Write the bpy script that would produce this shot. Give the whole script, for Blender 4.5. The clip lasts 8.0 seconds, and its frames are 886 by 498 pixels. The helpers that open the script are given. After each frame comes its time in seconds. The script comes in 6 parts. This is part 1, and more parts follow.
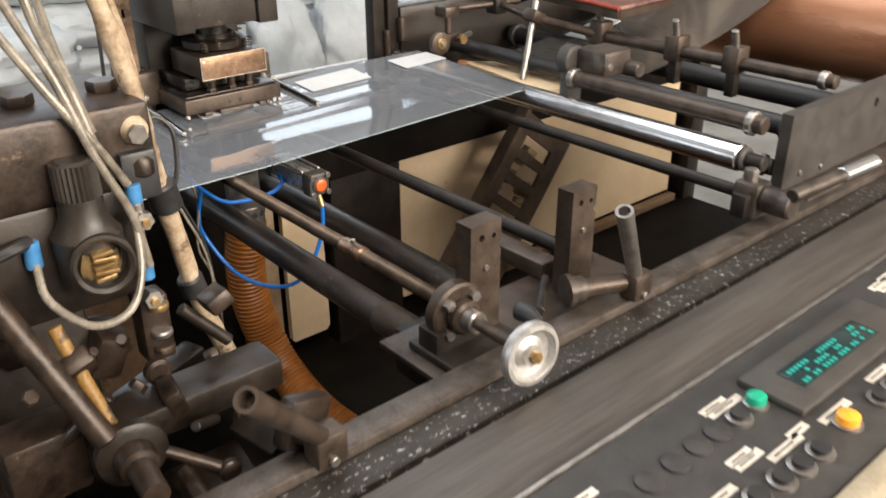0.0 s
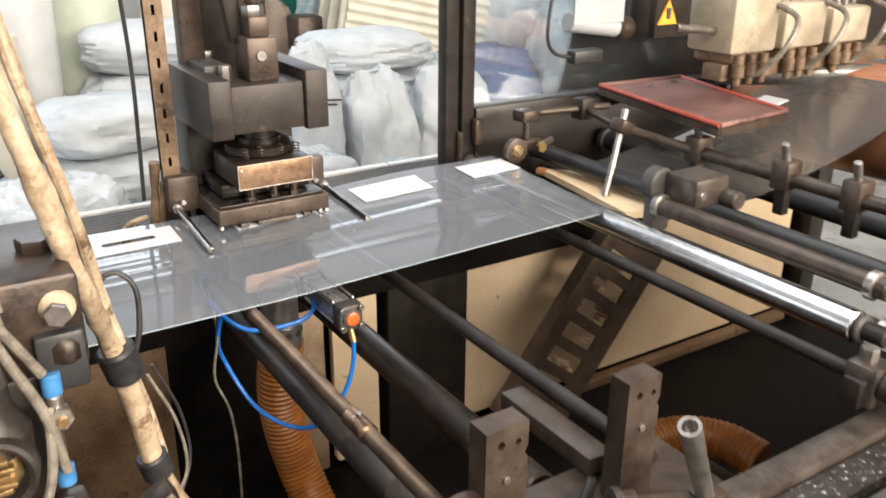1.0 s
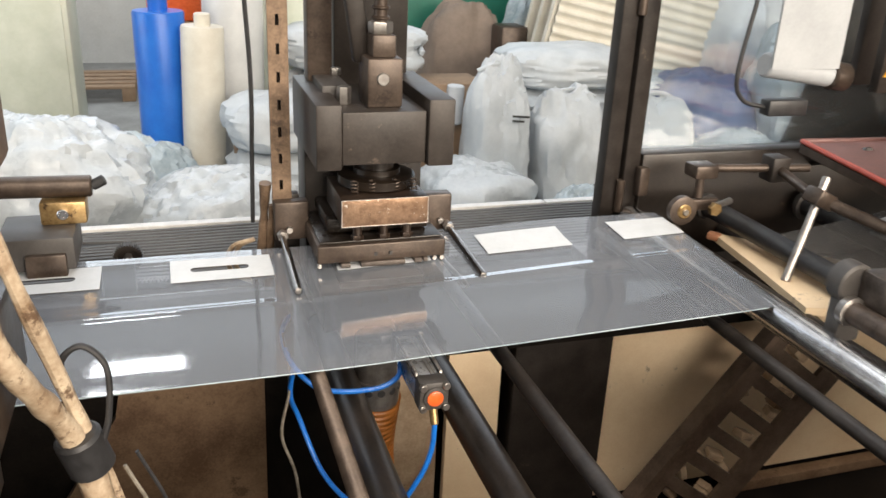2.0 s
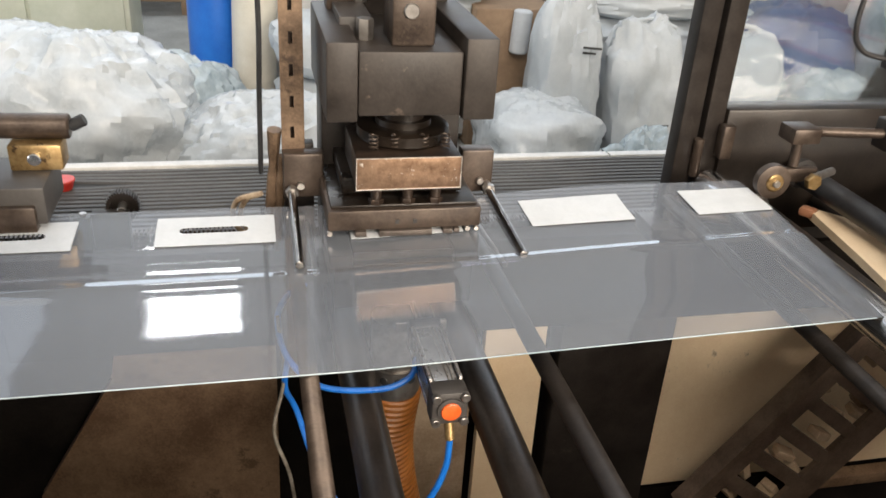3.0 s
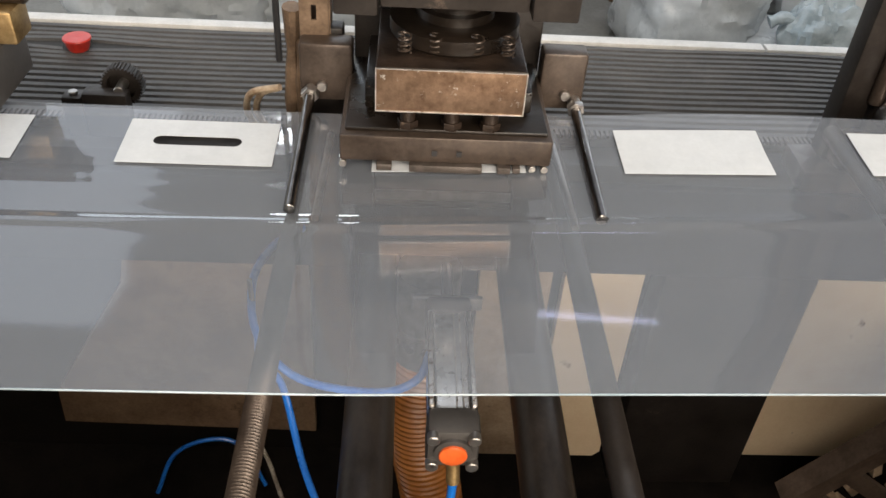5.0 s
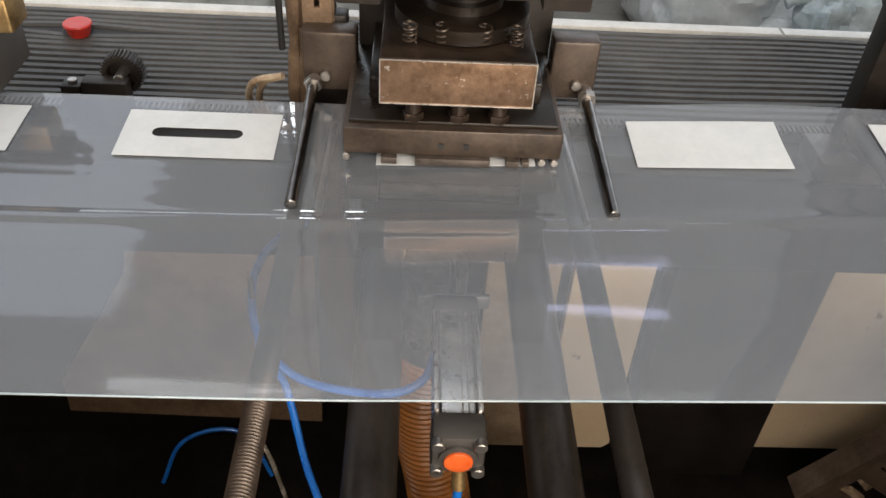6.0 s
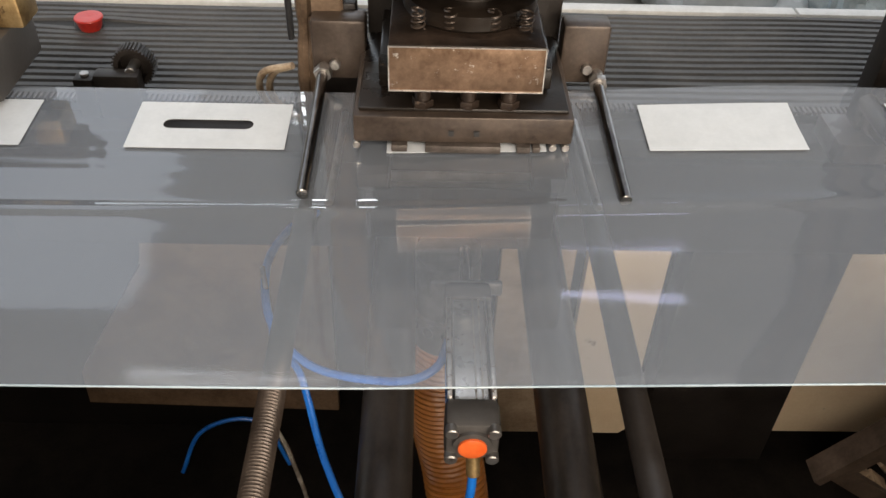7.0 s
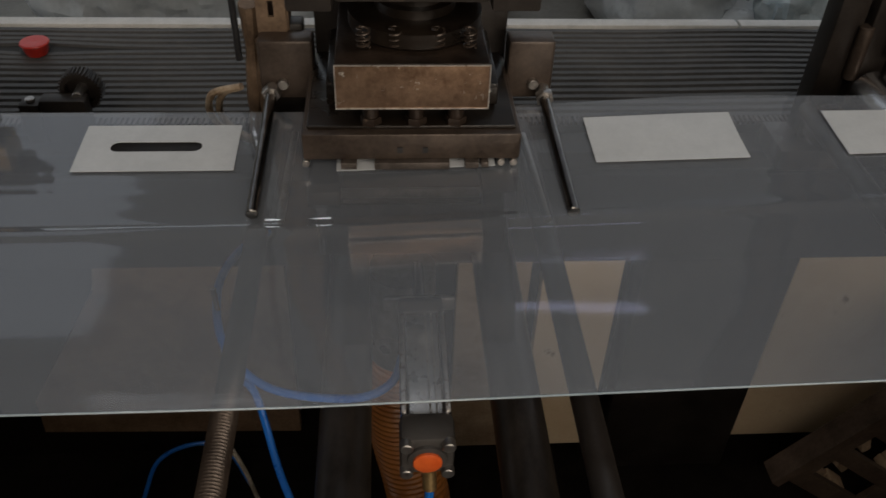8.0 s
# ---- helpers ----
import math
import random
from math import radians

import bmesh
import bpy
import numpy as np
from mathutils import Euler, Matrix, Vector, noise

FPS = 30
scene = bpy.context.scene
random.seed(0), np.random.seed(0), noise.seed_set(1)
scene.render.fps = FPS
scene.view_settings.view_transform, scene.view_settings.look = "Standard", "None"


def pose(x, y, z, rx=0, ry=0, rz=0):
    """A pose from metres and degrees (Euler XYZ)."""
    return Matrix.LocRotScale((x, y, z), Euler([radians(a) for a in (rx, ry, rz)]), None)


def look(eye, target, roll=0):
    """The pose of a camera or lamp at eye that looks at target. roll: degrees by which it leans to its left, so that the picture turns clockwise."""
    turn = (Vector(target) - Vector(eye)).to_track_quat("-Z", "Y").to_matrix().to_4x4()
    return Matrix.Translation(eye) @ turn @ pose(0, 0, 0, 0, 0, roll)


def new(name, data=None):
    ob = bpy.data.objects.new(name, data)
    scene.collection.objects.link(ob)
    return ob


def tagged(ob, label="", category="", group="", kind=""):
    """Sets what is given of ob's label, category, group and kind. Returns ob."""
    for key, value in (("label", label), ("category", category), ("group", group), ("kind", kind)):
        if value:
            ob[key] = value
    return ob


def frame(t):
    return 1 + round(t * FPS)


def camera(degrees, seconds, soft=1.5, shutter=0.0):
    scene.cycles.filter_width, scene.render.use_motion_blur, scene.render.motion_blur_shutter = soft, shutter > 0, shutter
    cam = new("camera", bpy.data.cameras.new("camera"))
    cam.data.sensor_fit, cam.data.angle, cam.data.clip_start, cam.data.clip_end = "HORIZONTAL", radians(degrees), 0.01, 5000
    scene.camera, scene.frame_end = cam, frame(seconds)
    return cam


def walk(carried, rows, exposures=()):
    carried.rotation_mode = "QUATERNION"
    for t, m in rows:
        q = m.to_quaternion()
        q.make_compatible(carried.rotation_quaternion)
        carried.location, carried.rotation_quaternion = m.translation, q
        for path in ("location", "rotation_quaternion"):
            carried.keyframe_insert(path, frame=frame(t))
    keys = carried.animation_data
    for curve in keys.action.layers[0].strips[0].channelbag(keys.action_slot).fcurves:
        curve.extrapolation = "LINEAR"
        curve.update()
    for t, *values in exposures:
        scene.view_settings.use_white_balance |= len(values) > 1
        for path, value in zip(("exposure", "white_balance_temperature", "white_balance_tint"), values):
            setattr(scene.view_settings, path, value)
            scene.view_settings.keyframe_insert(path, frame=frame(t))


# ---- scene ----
cam = camera(55.4, 8.0, shutter=0.3)
METRES, EYE, TILT, LEAN, TURN = 1.25, 1.475, -26.07, 0.2, -40.86
ROWS = [
    (0.0, 0.0, 0.0, 0.0, 0.0, 0.0, -0.0),
    (0.5, 0.0384, 0.1089, 0.0666, 4.15, 1.77, -2.59),
    (1.0, 0.0712, 0.1766, 0.1218, 7.06, 3.92, -4.2),
    (1.5, 0.1199, 0.2778, 0.18, 14.58, 4.36, -8.98),
    (3.0, 0.0822, 0.5556, 0.2897, 24.72, -3.77, -15.4),
    (3.5, 0.0791, 0.6592, 0.3276, 27.0, -9.38, -16.8),
    (4.0, 0.0639, 0.7384, 0.3531, 31.32, -14.59, -17.83),
    (4.5, 0.0334, 0.7907, 0.3692, 34.35, -16.9, -19.07),
    (6.0, -0.0015, 0.8401, 0.3873, 36.12, -19.64, -19.31),
    (6.5, -0.0006, 0.8423, 0.3848, 36.44, -20.24, -18.78),
    (7.0, 0.0009, 0.8424, 0.3871, 36.87, -20.66, -18.13),
    (7.5, 0.0072, 0.8429, 0.3904, 36.94, -20.5, -17.3),
    (8.0, 0.011, 0.8443, 0.391, 33.88, -18.66, -17.3),
]
EXPOSURES = [(0.0, 0.0), (0.5, 0.15), (1.0, 0.3), (1.5, 0.15), (3.0, -0.05), (4.5, -0.2), (6.0, -0.4), (7.6, -0.4), (7.8, -1.05), (8.0, -2.0)]
walk(cam, [(t, pose(-0.80, -1.21, EYE, TILT, LEAN, TURN) @ pose(METRES * x, METRES * y, METRES * z, 90 + pitch, roll, yaw)) for t, x, y, z, yaw, pitch, roll in ROWS], EXPOSURES)

# ---- world and lights ----
world = bpy.data.worlds.new("sky")
scene.world = world
world.use_nodes = True
wn, wl = world.node_tree.nodes, world.node_tree.links
sky = wn.new("ShaderNodeTexSky")
sky.sky_type, sky.sun_disc = "NISHITA", False
sky.sun_elevation, sky.sun_rotation = radians(48), radians(200)
wn["Background"].inputs["Strength"].default_value = 0.12
wl.new(sky.outputs["Color"], wn["Background"].inputs["Color"])


def area_lamp(name, place, target, size_x, size_y, watts, colour):
    data = bpy.data.lights.new(name, "AREA")
    data.shape, data.size, data.size_y, data.energy, data.color = "RECTANGLE", size_x, size_y, watts, colour
    ob = new(name, data)
    ob.matrix_world = look(place, target)
    return ob


# area lamps added as daylight, in roof and wall openings that are made up
area_lamp("added_roof_lamp", (0.6, 1.9, 4.98), (0.6, 1.9, 0.0), 5.0, 1.4, 102, (0.94, 0.97, 1.0))
# only this small roof light is inferred, from its reflection in the film
area_lamp("added_roof_lamp", (-0.8, 5.9, 4.98), (-0.8, 5.9, 0.0), 0.8, 0.7, 40, (0.94, 0.97, 1.0))
# these two are added to brighten the boards and front faces
area_lamp("added_roof_lamp", (-1.0, -3.7, 4.98), (-0.6, -1.5, 0.0), 3.0, 1.4, 250, (1.0, 0.87, 0.73))
area_lamp("added_wall_lamp", (2.3, -5.98, 3.0), (1.4, 0.0, 2.2), 5.6, 2.0, 860, (1.0, 0.87, 0.72))
area_lamp("added_wall_lamp", (-7.9, 2.0, 2.6), (0.0, 1.5, 1.5), 4.8, 2.6, 170, (0.93, 0.97, 1.0))
# these two are added to brighten what the film reflects
area_lamp("added_wall_lamp", (1.4, 7.9, 3.9), (1.4, 0.0, 3.9), 13.0, 1.6, 270, (0.84, 0.92, 1.0))
area_lamp("added_roof_lamp", (-3.4, 5.0, 4.98), (-3.4, 5.0, 0.0), 2.6, 3.0, 36, (0.9, 0.95, 1.0))


# ---- materials ----
def material(name, low, high, scale=40.0, rough=0.5, metal=0.0, bump=0.15, fine=220.0, wear=None, wear_at=0.62, wear_scale=9.0,
             stretch=(1, 1, 1), rough_spread=0.15, spec=0.5):
    m = bpy.data.materials.new(name)
    m.use_nodes = True
    n, l = m.node_tree.nodes, m.node_tree.links
    b = n["Principled BSDF"]
    tc = n.new("ShaderNodeTexCoord")
    mp = n.new("ShaderNodeMapping")
    mp.inputs["Scale"].default_value = stretch
    l.new(tc.outputs["Object"], mp.inputs["Vector"])
    big, small = n.new("ShaderNodeTexNoise"), n.new("ShaderNodeTexNoise")
    for t, s, d in ((big, scale, 6.0), (small, fine, 4.0)):
        t.inputs["Scale"].default_value, t.inputs["Detail"].default_value = s, d
        l.new(mp.outputs["Vector"], t.inputs["Vector"])
    big.inputs["Roughness"].default_value = 0.65
    ramp = n.new("ShaderNodeValToRGB")
    ramp.color_ramp.elements[0].position, ramp.color_ramp.elements[1].position = 0.32, 0.68
    ramp.color_ramp.elements[0].color, ramp.color_ramp.elements[1].color = (*low, 1), (*high, 1)
    add = n.new("ShaderNodeMath")
    add.operation = "MULTIPLY_ADD"
    add.inputs[1].default_value, add.inputs[2].default_value = 0.3, -0.15
    l.new(small.outputs["Fac"], add.inputs[0])
    mix = n.new("ShaderNodeMath")
    mix.operation = "ADD"
    l.new(big.outputs["Fac"], mix.inputs[0])
    l.new(add.outputs[0], mix.inputs[1])
    l.new(mix.outputs[0], ramp.inputs["Fac"])
    colour = ramp.outputs["Color"]
    if wear:
        spot = n.new("ShaderNodeTexNoise")
        spot.inputs["Scale"].default_value, spot.inputs["Detail"].default_value, spot.inputs["Roughness"].default_value = wear_scale, 9.0, 0.75
        l.new(mp.outputs["Vector"], spot.inputs["Vector"])
        cut = n.new("ShaderNodeValToRGB")
        cut.color_ramp.elements[0].position, cut.color_ramp.elements[1].position = wear_at, wear_at + 0.06
        l.new(spot.outputs["Fac"], cut.inputs["Fac"])
        over = n.new("ShaderNodeMix")
        over.data_type = "RGBA"
        over.inputs["B"].default_value = (*wear, 1)
        l.new(cut.outputs["Color"], over.inputs["Factor"])
        l.new(colour, over.inputs["A"])
        colour = over.outputs["Result"]
    l.new(colour, b.inputs["Base Color"])
    rg = n.new("ShaderNodeMapRange")
    rg.inputs["To Min"].default_value, rg.inputs["To Max"].default_value = max(0.02, rough - rough_spread), min(1, rough + rough_spread)
    l.new(big.outputs["Fac"], rg.inputs["Value"])
    l.new(rg.outputs["Result"], b.inputs["Roughness"])
    b.inputs["Metallic"].default_value = metal
    b.inputs["Specular IOR Level"].default_value = spec
    if bump:
        bp = n.new("ShaderNodeBump")
        bp.inputs["Strength"].default_value, bp.inputs["Distance"].default_value = bump, 0.002
        l.new(mix.outputs[0], bp.inputs["Height"])
        l.new(bp.outputs["Normal"], b.inputs["Normal"])
    return m


DARK = material("dark_greasy_paint", (0.0135, 0.0105, 0.009), (0.03375, 0.02775, 0.024), 18, 0.45, 0.1, 0.25, wear=(0.09, 0.068, 0.052), wear_at=0.63, spec=0.35)
RUST = material("rusty_tan_steel", (0.085, 0.054, 0.033), (0.23, 0.155, 0.1), 30, 0.55, 0.3, 0.25, wear=(0.07, 0.045, 0.03), wear_at=0.6)
TUBE = material("rubbed_black_tube", (0.015, 0.012, 0.01), (0.052, 0.041, 0.034), 12, 0.38, 0.2, 0.25, wear=(0.17, 0.115, 0.085), wear_at=0.59, wear_scale=8, stretch=(1, 0.5, 1))
# near-black colour that stands in for the deep shade under the bed
SHADE_BLACK = material("shade_black_steel", (0.006, 0.005, 0.0045), (0.016, 0.013, 0.011), 12, 0.7, 0.0, 0.2, spec=0.08)
BROWN = material("oily_brown_steel", (0.042, 0.03, 0.023), (0.1, 0.075, 0.059), 25, 0.4, 0.45, 0.25, wear=(0.035, 0.025, 0.02), wear_at=0.6)
GREY = material("grey_machine_paint", (0.0434, 0.03968, 0.0372), (0.0682, 0.062, 0.05828), 22, 0.5, 0.1, 0.18, wear=(0.04, 0.033, 0.028), wear_at=0.66)
GREASE = material("greased_brown_steel", (0.012, 0.008, 0.006), (0.055, 0.037, 0.027), 26, 0.36, 0.35, 0.4, wear=(0.13, 0.09, 0.065), wear_at=0.63, wear_scale=22)
OIL_BROWN = material("oil_soaked_paint", (0.009, 0.0065, 0.005), (0.028, 0.02, 0.015), 20, 0.4, 0.1, 0.35, wear=(0.08, 0.055, 0.04), wear_at=0.64, wear_scale=18)
GRIME = material("oily_black_plastic", (0.016, 0.013, 0.011), (0.036, 0.029, 0.024), 34, 0.42, 0.0, 0.3, wear=(0.1, 0.075, 0.055), wear_at=0.66, wear_scale=25)
SLICK = material("oil_slicked_steel", (0.006, 0.0045, 0.0035), (0.02, 0.014, 0.01), 16, 0.3, 0.2, 0.25, wear=(0.06, 0.042, 0.03), wear_at=0.66, wear_scale=30)
SCUFF = material("rubbed_bright_steel", (0.5, 0.46, 0.42), (0.75, 0.71, 0.67), 90, 0.35, 0.9, 0.2, wear=(0.2, 0.13, 0.09), wear_at=0.56, wear_scale=120)
PRESS = material("dull_press_paint", (0.017, 0.013, 0.0105), (0.043, 0.035, 0.03), 14, 0.48, 0.15, 0.25, wear=(0.1, 0.076, 0.06), wear_at=0.62, wear_scale=22)
RAIL = material("scuffed_steel_rail", (0.045, 0.036, 0.03), (0.12, 0.1, 0.088), 22, 0.42, 0.45, 0.4, wear=(0.04, 0.032, 0.027), wear_at=0.56)
CHIPPED = material("chipped_rail_edge", (0.017, 0.014, 0.012), (0.045, 0.038, 0.033), 30, 0.5, 0.2, 0.4, wear=(0.5, 0.49, 0.48), wear_at=0.575, wear_scale=130, stretch=(0.6, 1, 1))
COVER = material("brushed_dark_cover", (0.04, 0.034, 0.03), (0.1, 0.088, 0.079), 30, 0.45, 0.2, 0.3, 260, stretch=(0.06, 1, 1), wear=(0.14, 0.13, 0.12), wear_at=0.66)
PANEL = material("control_panel_paint", (0.02625, 0.02475, 0.02475), (0.045, 0.04275, 0.042), 30, 0.5, 0.0, 0.1, wear=(0.12, 0.115, 0.11), wear_at=0.68, wear_scale=40)
CHROME = material("polished_steel", (0.62, 0.62, 0.63), (0.78, 0.78, 0.79), 60, 0.24, 1.0, 0.0, rough_spread=0.06)
ROD = material("dark_polished_steel", (0.16, 0.15, 0.145), (0.26, 0.25, 0.24), 60, 0.2, 1.0, 0.05)
STEEL = material("dull_steel", (0.27, 0.25, 0.235), (0.42, 0.4, 0.38), 50, 0.34, 0.9, 0.1, wear=(0.14, 0.1, 0.08), wear_at=0.62)
WORN = material("worn_bronzed_steel", (0.12, 0.068, 0.04), (0.36, 0.235, 0.155), 24, 0.34, 0.8, 0.4, wear=(0.85, 0.78, 0.7), wear_at=0.6, wear_scale=75)
BRASS = material("grimy_brass", (0.24, 0.15, 0.06), (0.5, 0.35, 0.17), 40, 0.38, 0.8, 0.2, wear=(0.08, 0.05, 0.03), wear_at=0.58, wear_scale=45)
COPPER = material("copper_roller_rubber", (0.4, 0.18, 0.1), (0.52, 0.26, 0.15), 10, 0.3, 0.3, 0.05, stretch=(1, 0.2, 1))
ALU = material("cast_aluminium", (0.4, 0.39, 0.38), (0.62, 0.61, 0.6), 45, 0.42, 0.8, 0.25, wear=(0.2, 0.17, 0.15), wear_at=0.62, wear_scale=40)
ALU_PROFILE = material("anodised_profile", (0.4, 0.4, 0.4), (0.55, 0.55, 0.55), 60, 0.3, 0.7, 0.03)
BLACK = material("black_plastic", (0.014, 0.014, 0.015), (0.028, 0.028, 0.03), 60, 0.45, 0.0, 0.1)
RUBBER = material("ribbed_rubber", (0.038, 0.036, 0.035), (0.08, 0.077, 0.074), 14, 0.6, 0.0, 0.25, wear=(0.26, 0.25, 0.24), wear_at=0.67, wear_scale=14)
BRACKET = material("greasy_brown_bracket", (0.055, 0.037, 0.026), (0.13, 0.092, 0.068), 22, 0.5, 0.1, 0.3, wear=(0.15, 0.11, 0.08), wear_at=0.63, wear_scale=20)
# painted darker than the ribs, so the recesses between them stand out
GROOVE = material("dark_mat_groove", (0.012, 0.011, 0.01), (0.03, 0.028, 0.026), 20, 0.8, 0.0, 0.2)
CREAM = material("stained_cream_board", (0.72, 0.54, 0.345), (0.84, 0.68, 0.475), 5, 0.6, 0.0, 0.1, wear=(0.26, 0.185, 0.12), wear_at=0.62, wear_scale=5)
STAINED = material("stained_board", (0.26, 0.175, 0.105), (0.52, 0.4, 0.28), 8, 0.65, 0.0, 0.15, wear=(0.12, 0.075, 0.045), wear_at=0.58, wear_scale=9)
# real grime, with the tone taken darker for shade on the left board
DIRTY_SHADED = material("grimy_shaded_board", (0.09, 0.05, 0.027), (0.25, 0.165, 0.1), 7, 0.65, 0.0, 0.15, wear=(0.09, 0.055, 0.03), wear_at=0.56, wear_scale=7)
AMBER = material("amber_duct_hose", (0.2, 0.068, 0.012), (0.34, 0.125, 0.024), 20, 0.35, 0.0, 0.06)
BLUE = material("blue_air_hose", (0.008, 0.12, 0.5), (0.015, 0.17, 0.62), 40, 0.3, 0.0, 0.03)
BLUE_FIT = material("blue_fitting", (0.03, 0.15, 0.36), (0.06, 0.22, 0.46), 60, 0.4, 0.0, 0.05)
RED = material("red_plastic", (0.42, 0.02, 0.015), (0.55, 0.04, 0.025), 60, 0.4, 0.0, 0.05)
ORANGE = material("orange_button", (0.6, 0.085, 0.015), (0.75, 0.14, 0.03), 60, 0.35, 0.0, 0.03)
AMBER_LENS = material("orange_lamp_lens", (0.9, 0.33, 0.02), (0.95, 0.42, 0.05), 60, 0.3, 0.0, 0.02)
GREEN = material("green_button", (0.0, 0.28, 0.16), (0.01, 0.36, 0.22), 60, 0.4, 0.0, 0.03)
TAPE = material("taped_cable", (0.2, 0.13, 0.075), (0.5, 0.41, 0.3), 28, 0.55, 0.0, 0.4, wear=(0.1, 0.06, 0.035), wear_at=0.56, wear_scale=24)
CLEAR_HOSE = material("yellowed_clear_hose", (0.10, 0.088, 0.07), (0.25, 0.225, 0.19), 30, 0.25, 0.0, 0.05)
YELLOW = material("ochre_rod", (0.13, 0.065, 0.014), (0.32, 0.18, 0.045), 40, 0.5, 0.0, 0.3, wear=(0.06, 0.037, 0.02), wear_at=0.53, wear_scale=40)
WHITE = material("white_paper", (0.5, 0.525, 0.55), (0.57, 0.595, 0.62), 30, 0.55, 0.0, 0.02, spec=0.3)
LABEL = material("soiled_label", (0.5, 0.46, 0.4), (0.68, 0.64, 0.58), 60, 0.6, 0.0, 0.05, wear=(0.25, 0.21, 0.17), wear_at=0.62, wear_scale=60)
SACK = material("white_woven_sack", (0.43, 0.47, 0.5), (0.57, 0.605, 0.63), 6, 0.5, 0.0, 0.25, 300)
BAG = material("white_plastic_bag", (0.47, 0.51, 0.54), (0.62, 0.655, 0.68), 5, 0.28, 0.0, 0.5, 60)
GREY_BAG = material("grey_blue_plastic_bag", (0.27, 0.34, 0.38), (0.5, 0.57, 0.61), 5, 0.22, 0.0, 0.5, 50)
CONCRETE = material("concrete", (0.17, 0.17, 0.1615), (0.289, 0.289, 0.2762), 3, 0.75, 0.0, 0.2, 60, wear=(0.13, 0.13, 0.125), wear_at=0.6, wear_scale=2)
WALL = material("painted_wall", (0.42, 0.42, 0.4), (0.55, 0.55, 0.53), 2, 0.8, 0.0, 0.1, 50, wear=(0.3, 0.29, 0.27), wear_at=0.62, wear_scale=1.5)
CEILING = material("added_pale_roof", (0.5, 0.5, 0.5), (0.62, 0.62, 0.62), 2, 0.7, 0.0, 0.1)
ROLL_BLUE = material("blue_film_roll", (0.01, 0.11, 0.5), (0.02, 0.17, 0.62), 6, 0.35, 0.0, 0.1)
ROLL_CREAM = material("cream_film_roll", (0.6, 0.56, 0.47), (0.72, 0.69, 0.6), 6, 0.45, 0.0, 0.15)
ROLL_WHITE = material("white_film_roll", (0.56, 0.57, 0.565), (0.68, 0.69, 0.68), 6, 0.4, 0.0, 0.15)
ROLL_GREEN = material("pale_green_film_roll", (0.5, 0.54, 0.44), (0.62, 0.65, 0.55), 6, 0.4, 0.0, 0.12)
CARD = material("brown_cardboard", (0.2, 0.13, 0.08), (0.32, 0.22, 0.14), 10, 0.8, 0.0, 0.1)
TAN = material("tan_cover_cloth", (0.16, 0.125, 0.1), (0.24, 0.19, 0.155), 8, 0.8, 0.0, 0.2)
GREEN_SHEET = material("green_sheet", (0.01, 0.13, 0.09), (0.02, 0.18, 0.12), 6, 0.5, 0.0, 0.05)
NAVY = material("navy_tarpaulin", (0.025, 0.06, 0.17), (0.05, 0.11, 0.26), 6, 0.4, 0.0, 0.3)
RED_TRAY = material("worn_red_tray", (0.075, 0.038, 0.036), (0.2, 0.1, 0.09), 7, 0.38, 0.1, 0.1, wear=(0.3, 0.17, 0.15), wear_at=0.58, wear_scale=5)
RED_EDGE = material("red_tray_edge", (0.33, 0.045, 0.025), (0.45, 0.075, 0.04), 30, 0.5, 0.0, 0.15, wear=(0.08, 0.04, 0.03), wear_at=0.64, wear_scale=30)
PALE = material("pale_grey_paper", (0.3, 0.32, 0.34), (0.37, 0.39, 0.41), 12, 0.5, 0.0, 0.05)
BEIGE = material("beige_enamel", (0.27, 0.225, 0.16), (0.42, 0.37, 0.285), 14, 0.5, 0.0, 0.1, wear=(0.14, 0.1, 0.065), wear_at=0.6)
SIGN = material("yellow_sign", (0.55, 0.27, 0.01), (0.68, 0.36, 0.03), 40, 0.5, 0.0, 0.0)
STRIP = material("white_edge_strip", (0.5, 0.495, 0.475), (0.66, 0.655, 0.64), 20, 0.5, 0.0, 0.1, wear=(0.3, 0.28, 0.26), wear_at=0.64, wear_scale=30)
INK = material("dark_ink", (0.02, 0.02, 0.02), (0.05, 0.05, 0.05), 90, 0.6, 0.0, 0.0)
TARNISH = material("dark_display_glass", (0.006, 0.02, 0.022), (0.01, 0.03, 0.032), 60, 0.15, 0.0, 0.0)


def glow(name, colour, strength):
    m = bpy.data.materials.new(name)
    m.use_nodes = True
    b = m.node_tree.nodes["Principled BSDF"]
    b.inputs["Base Color"].default_value = (*colour, 1)
    b.inputs["Emission Color"].default_value, b.inputs["Emission Strength"].default_value = (*colour, 1), strength
    return m


DIGIT = glow("display_digits", (0.01, 0.26, 0.22), 0.2)
TUBE_LIGHT = glow("lamp_tube", (0.7, 0.72, 1.0), 4.5)


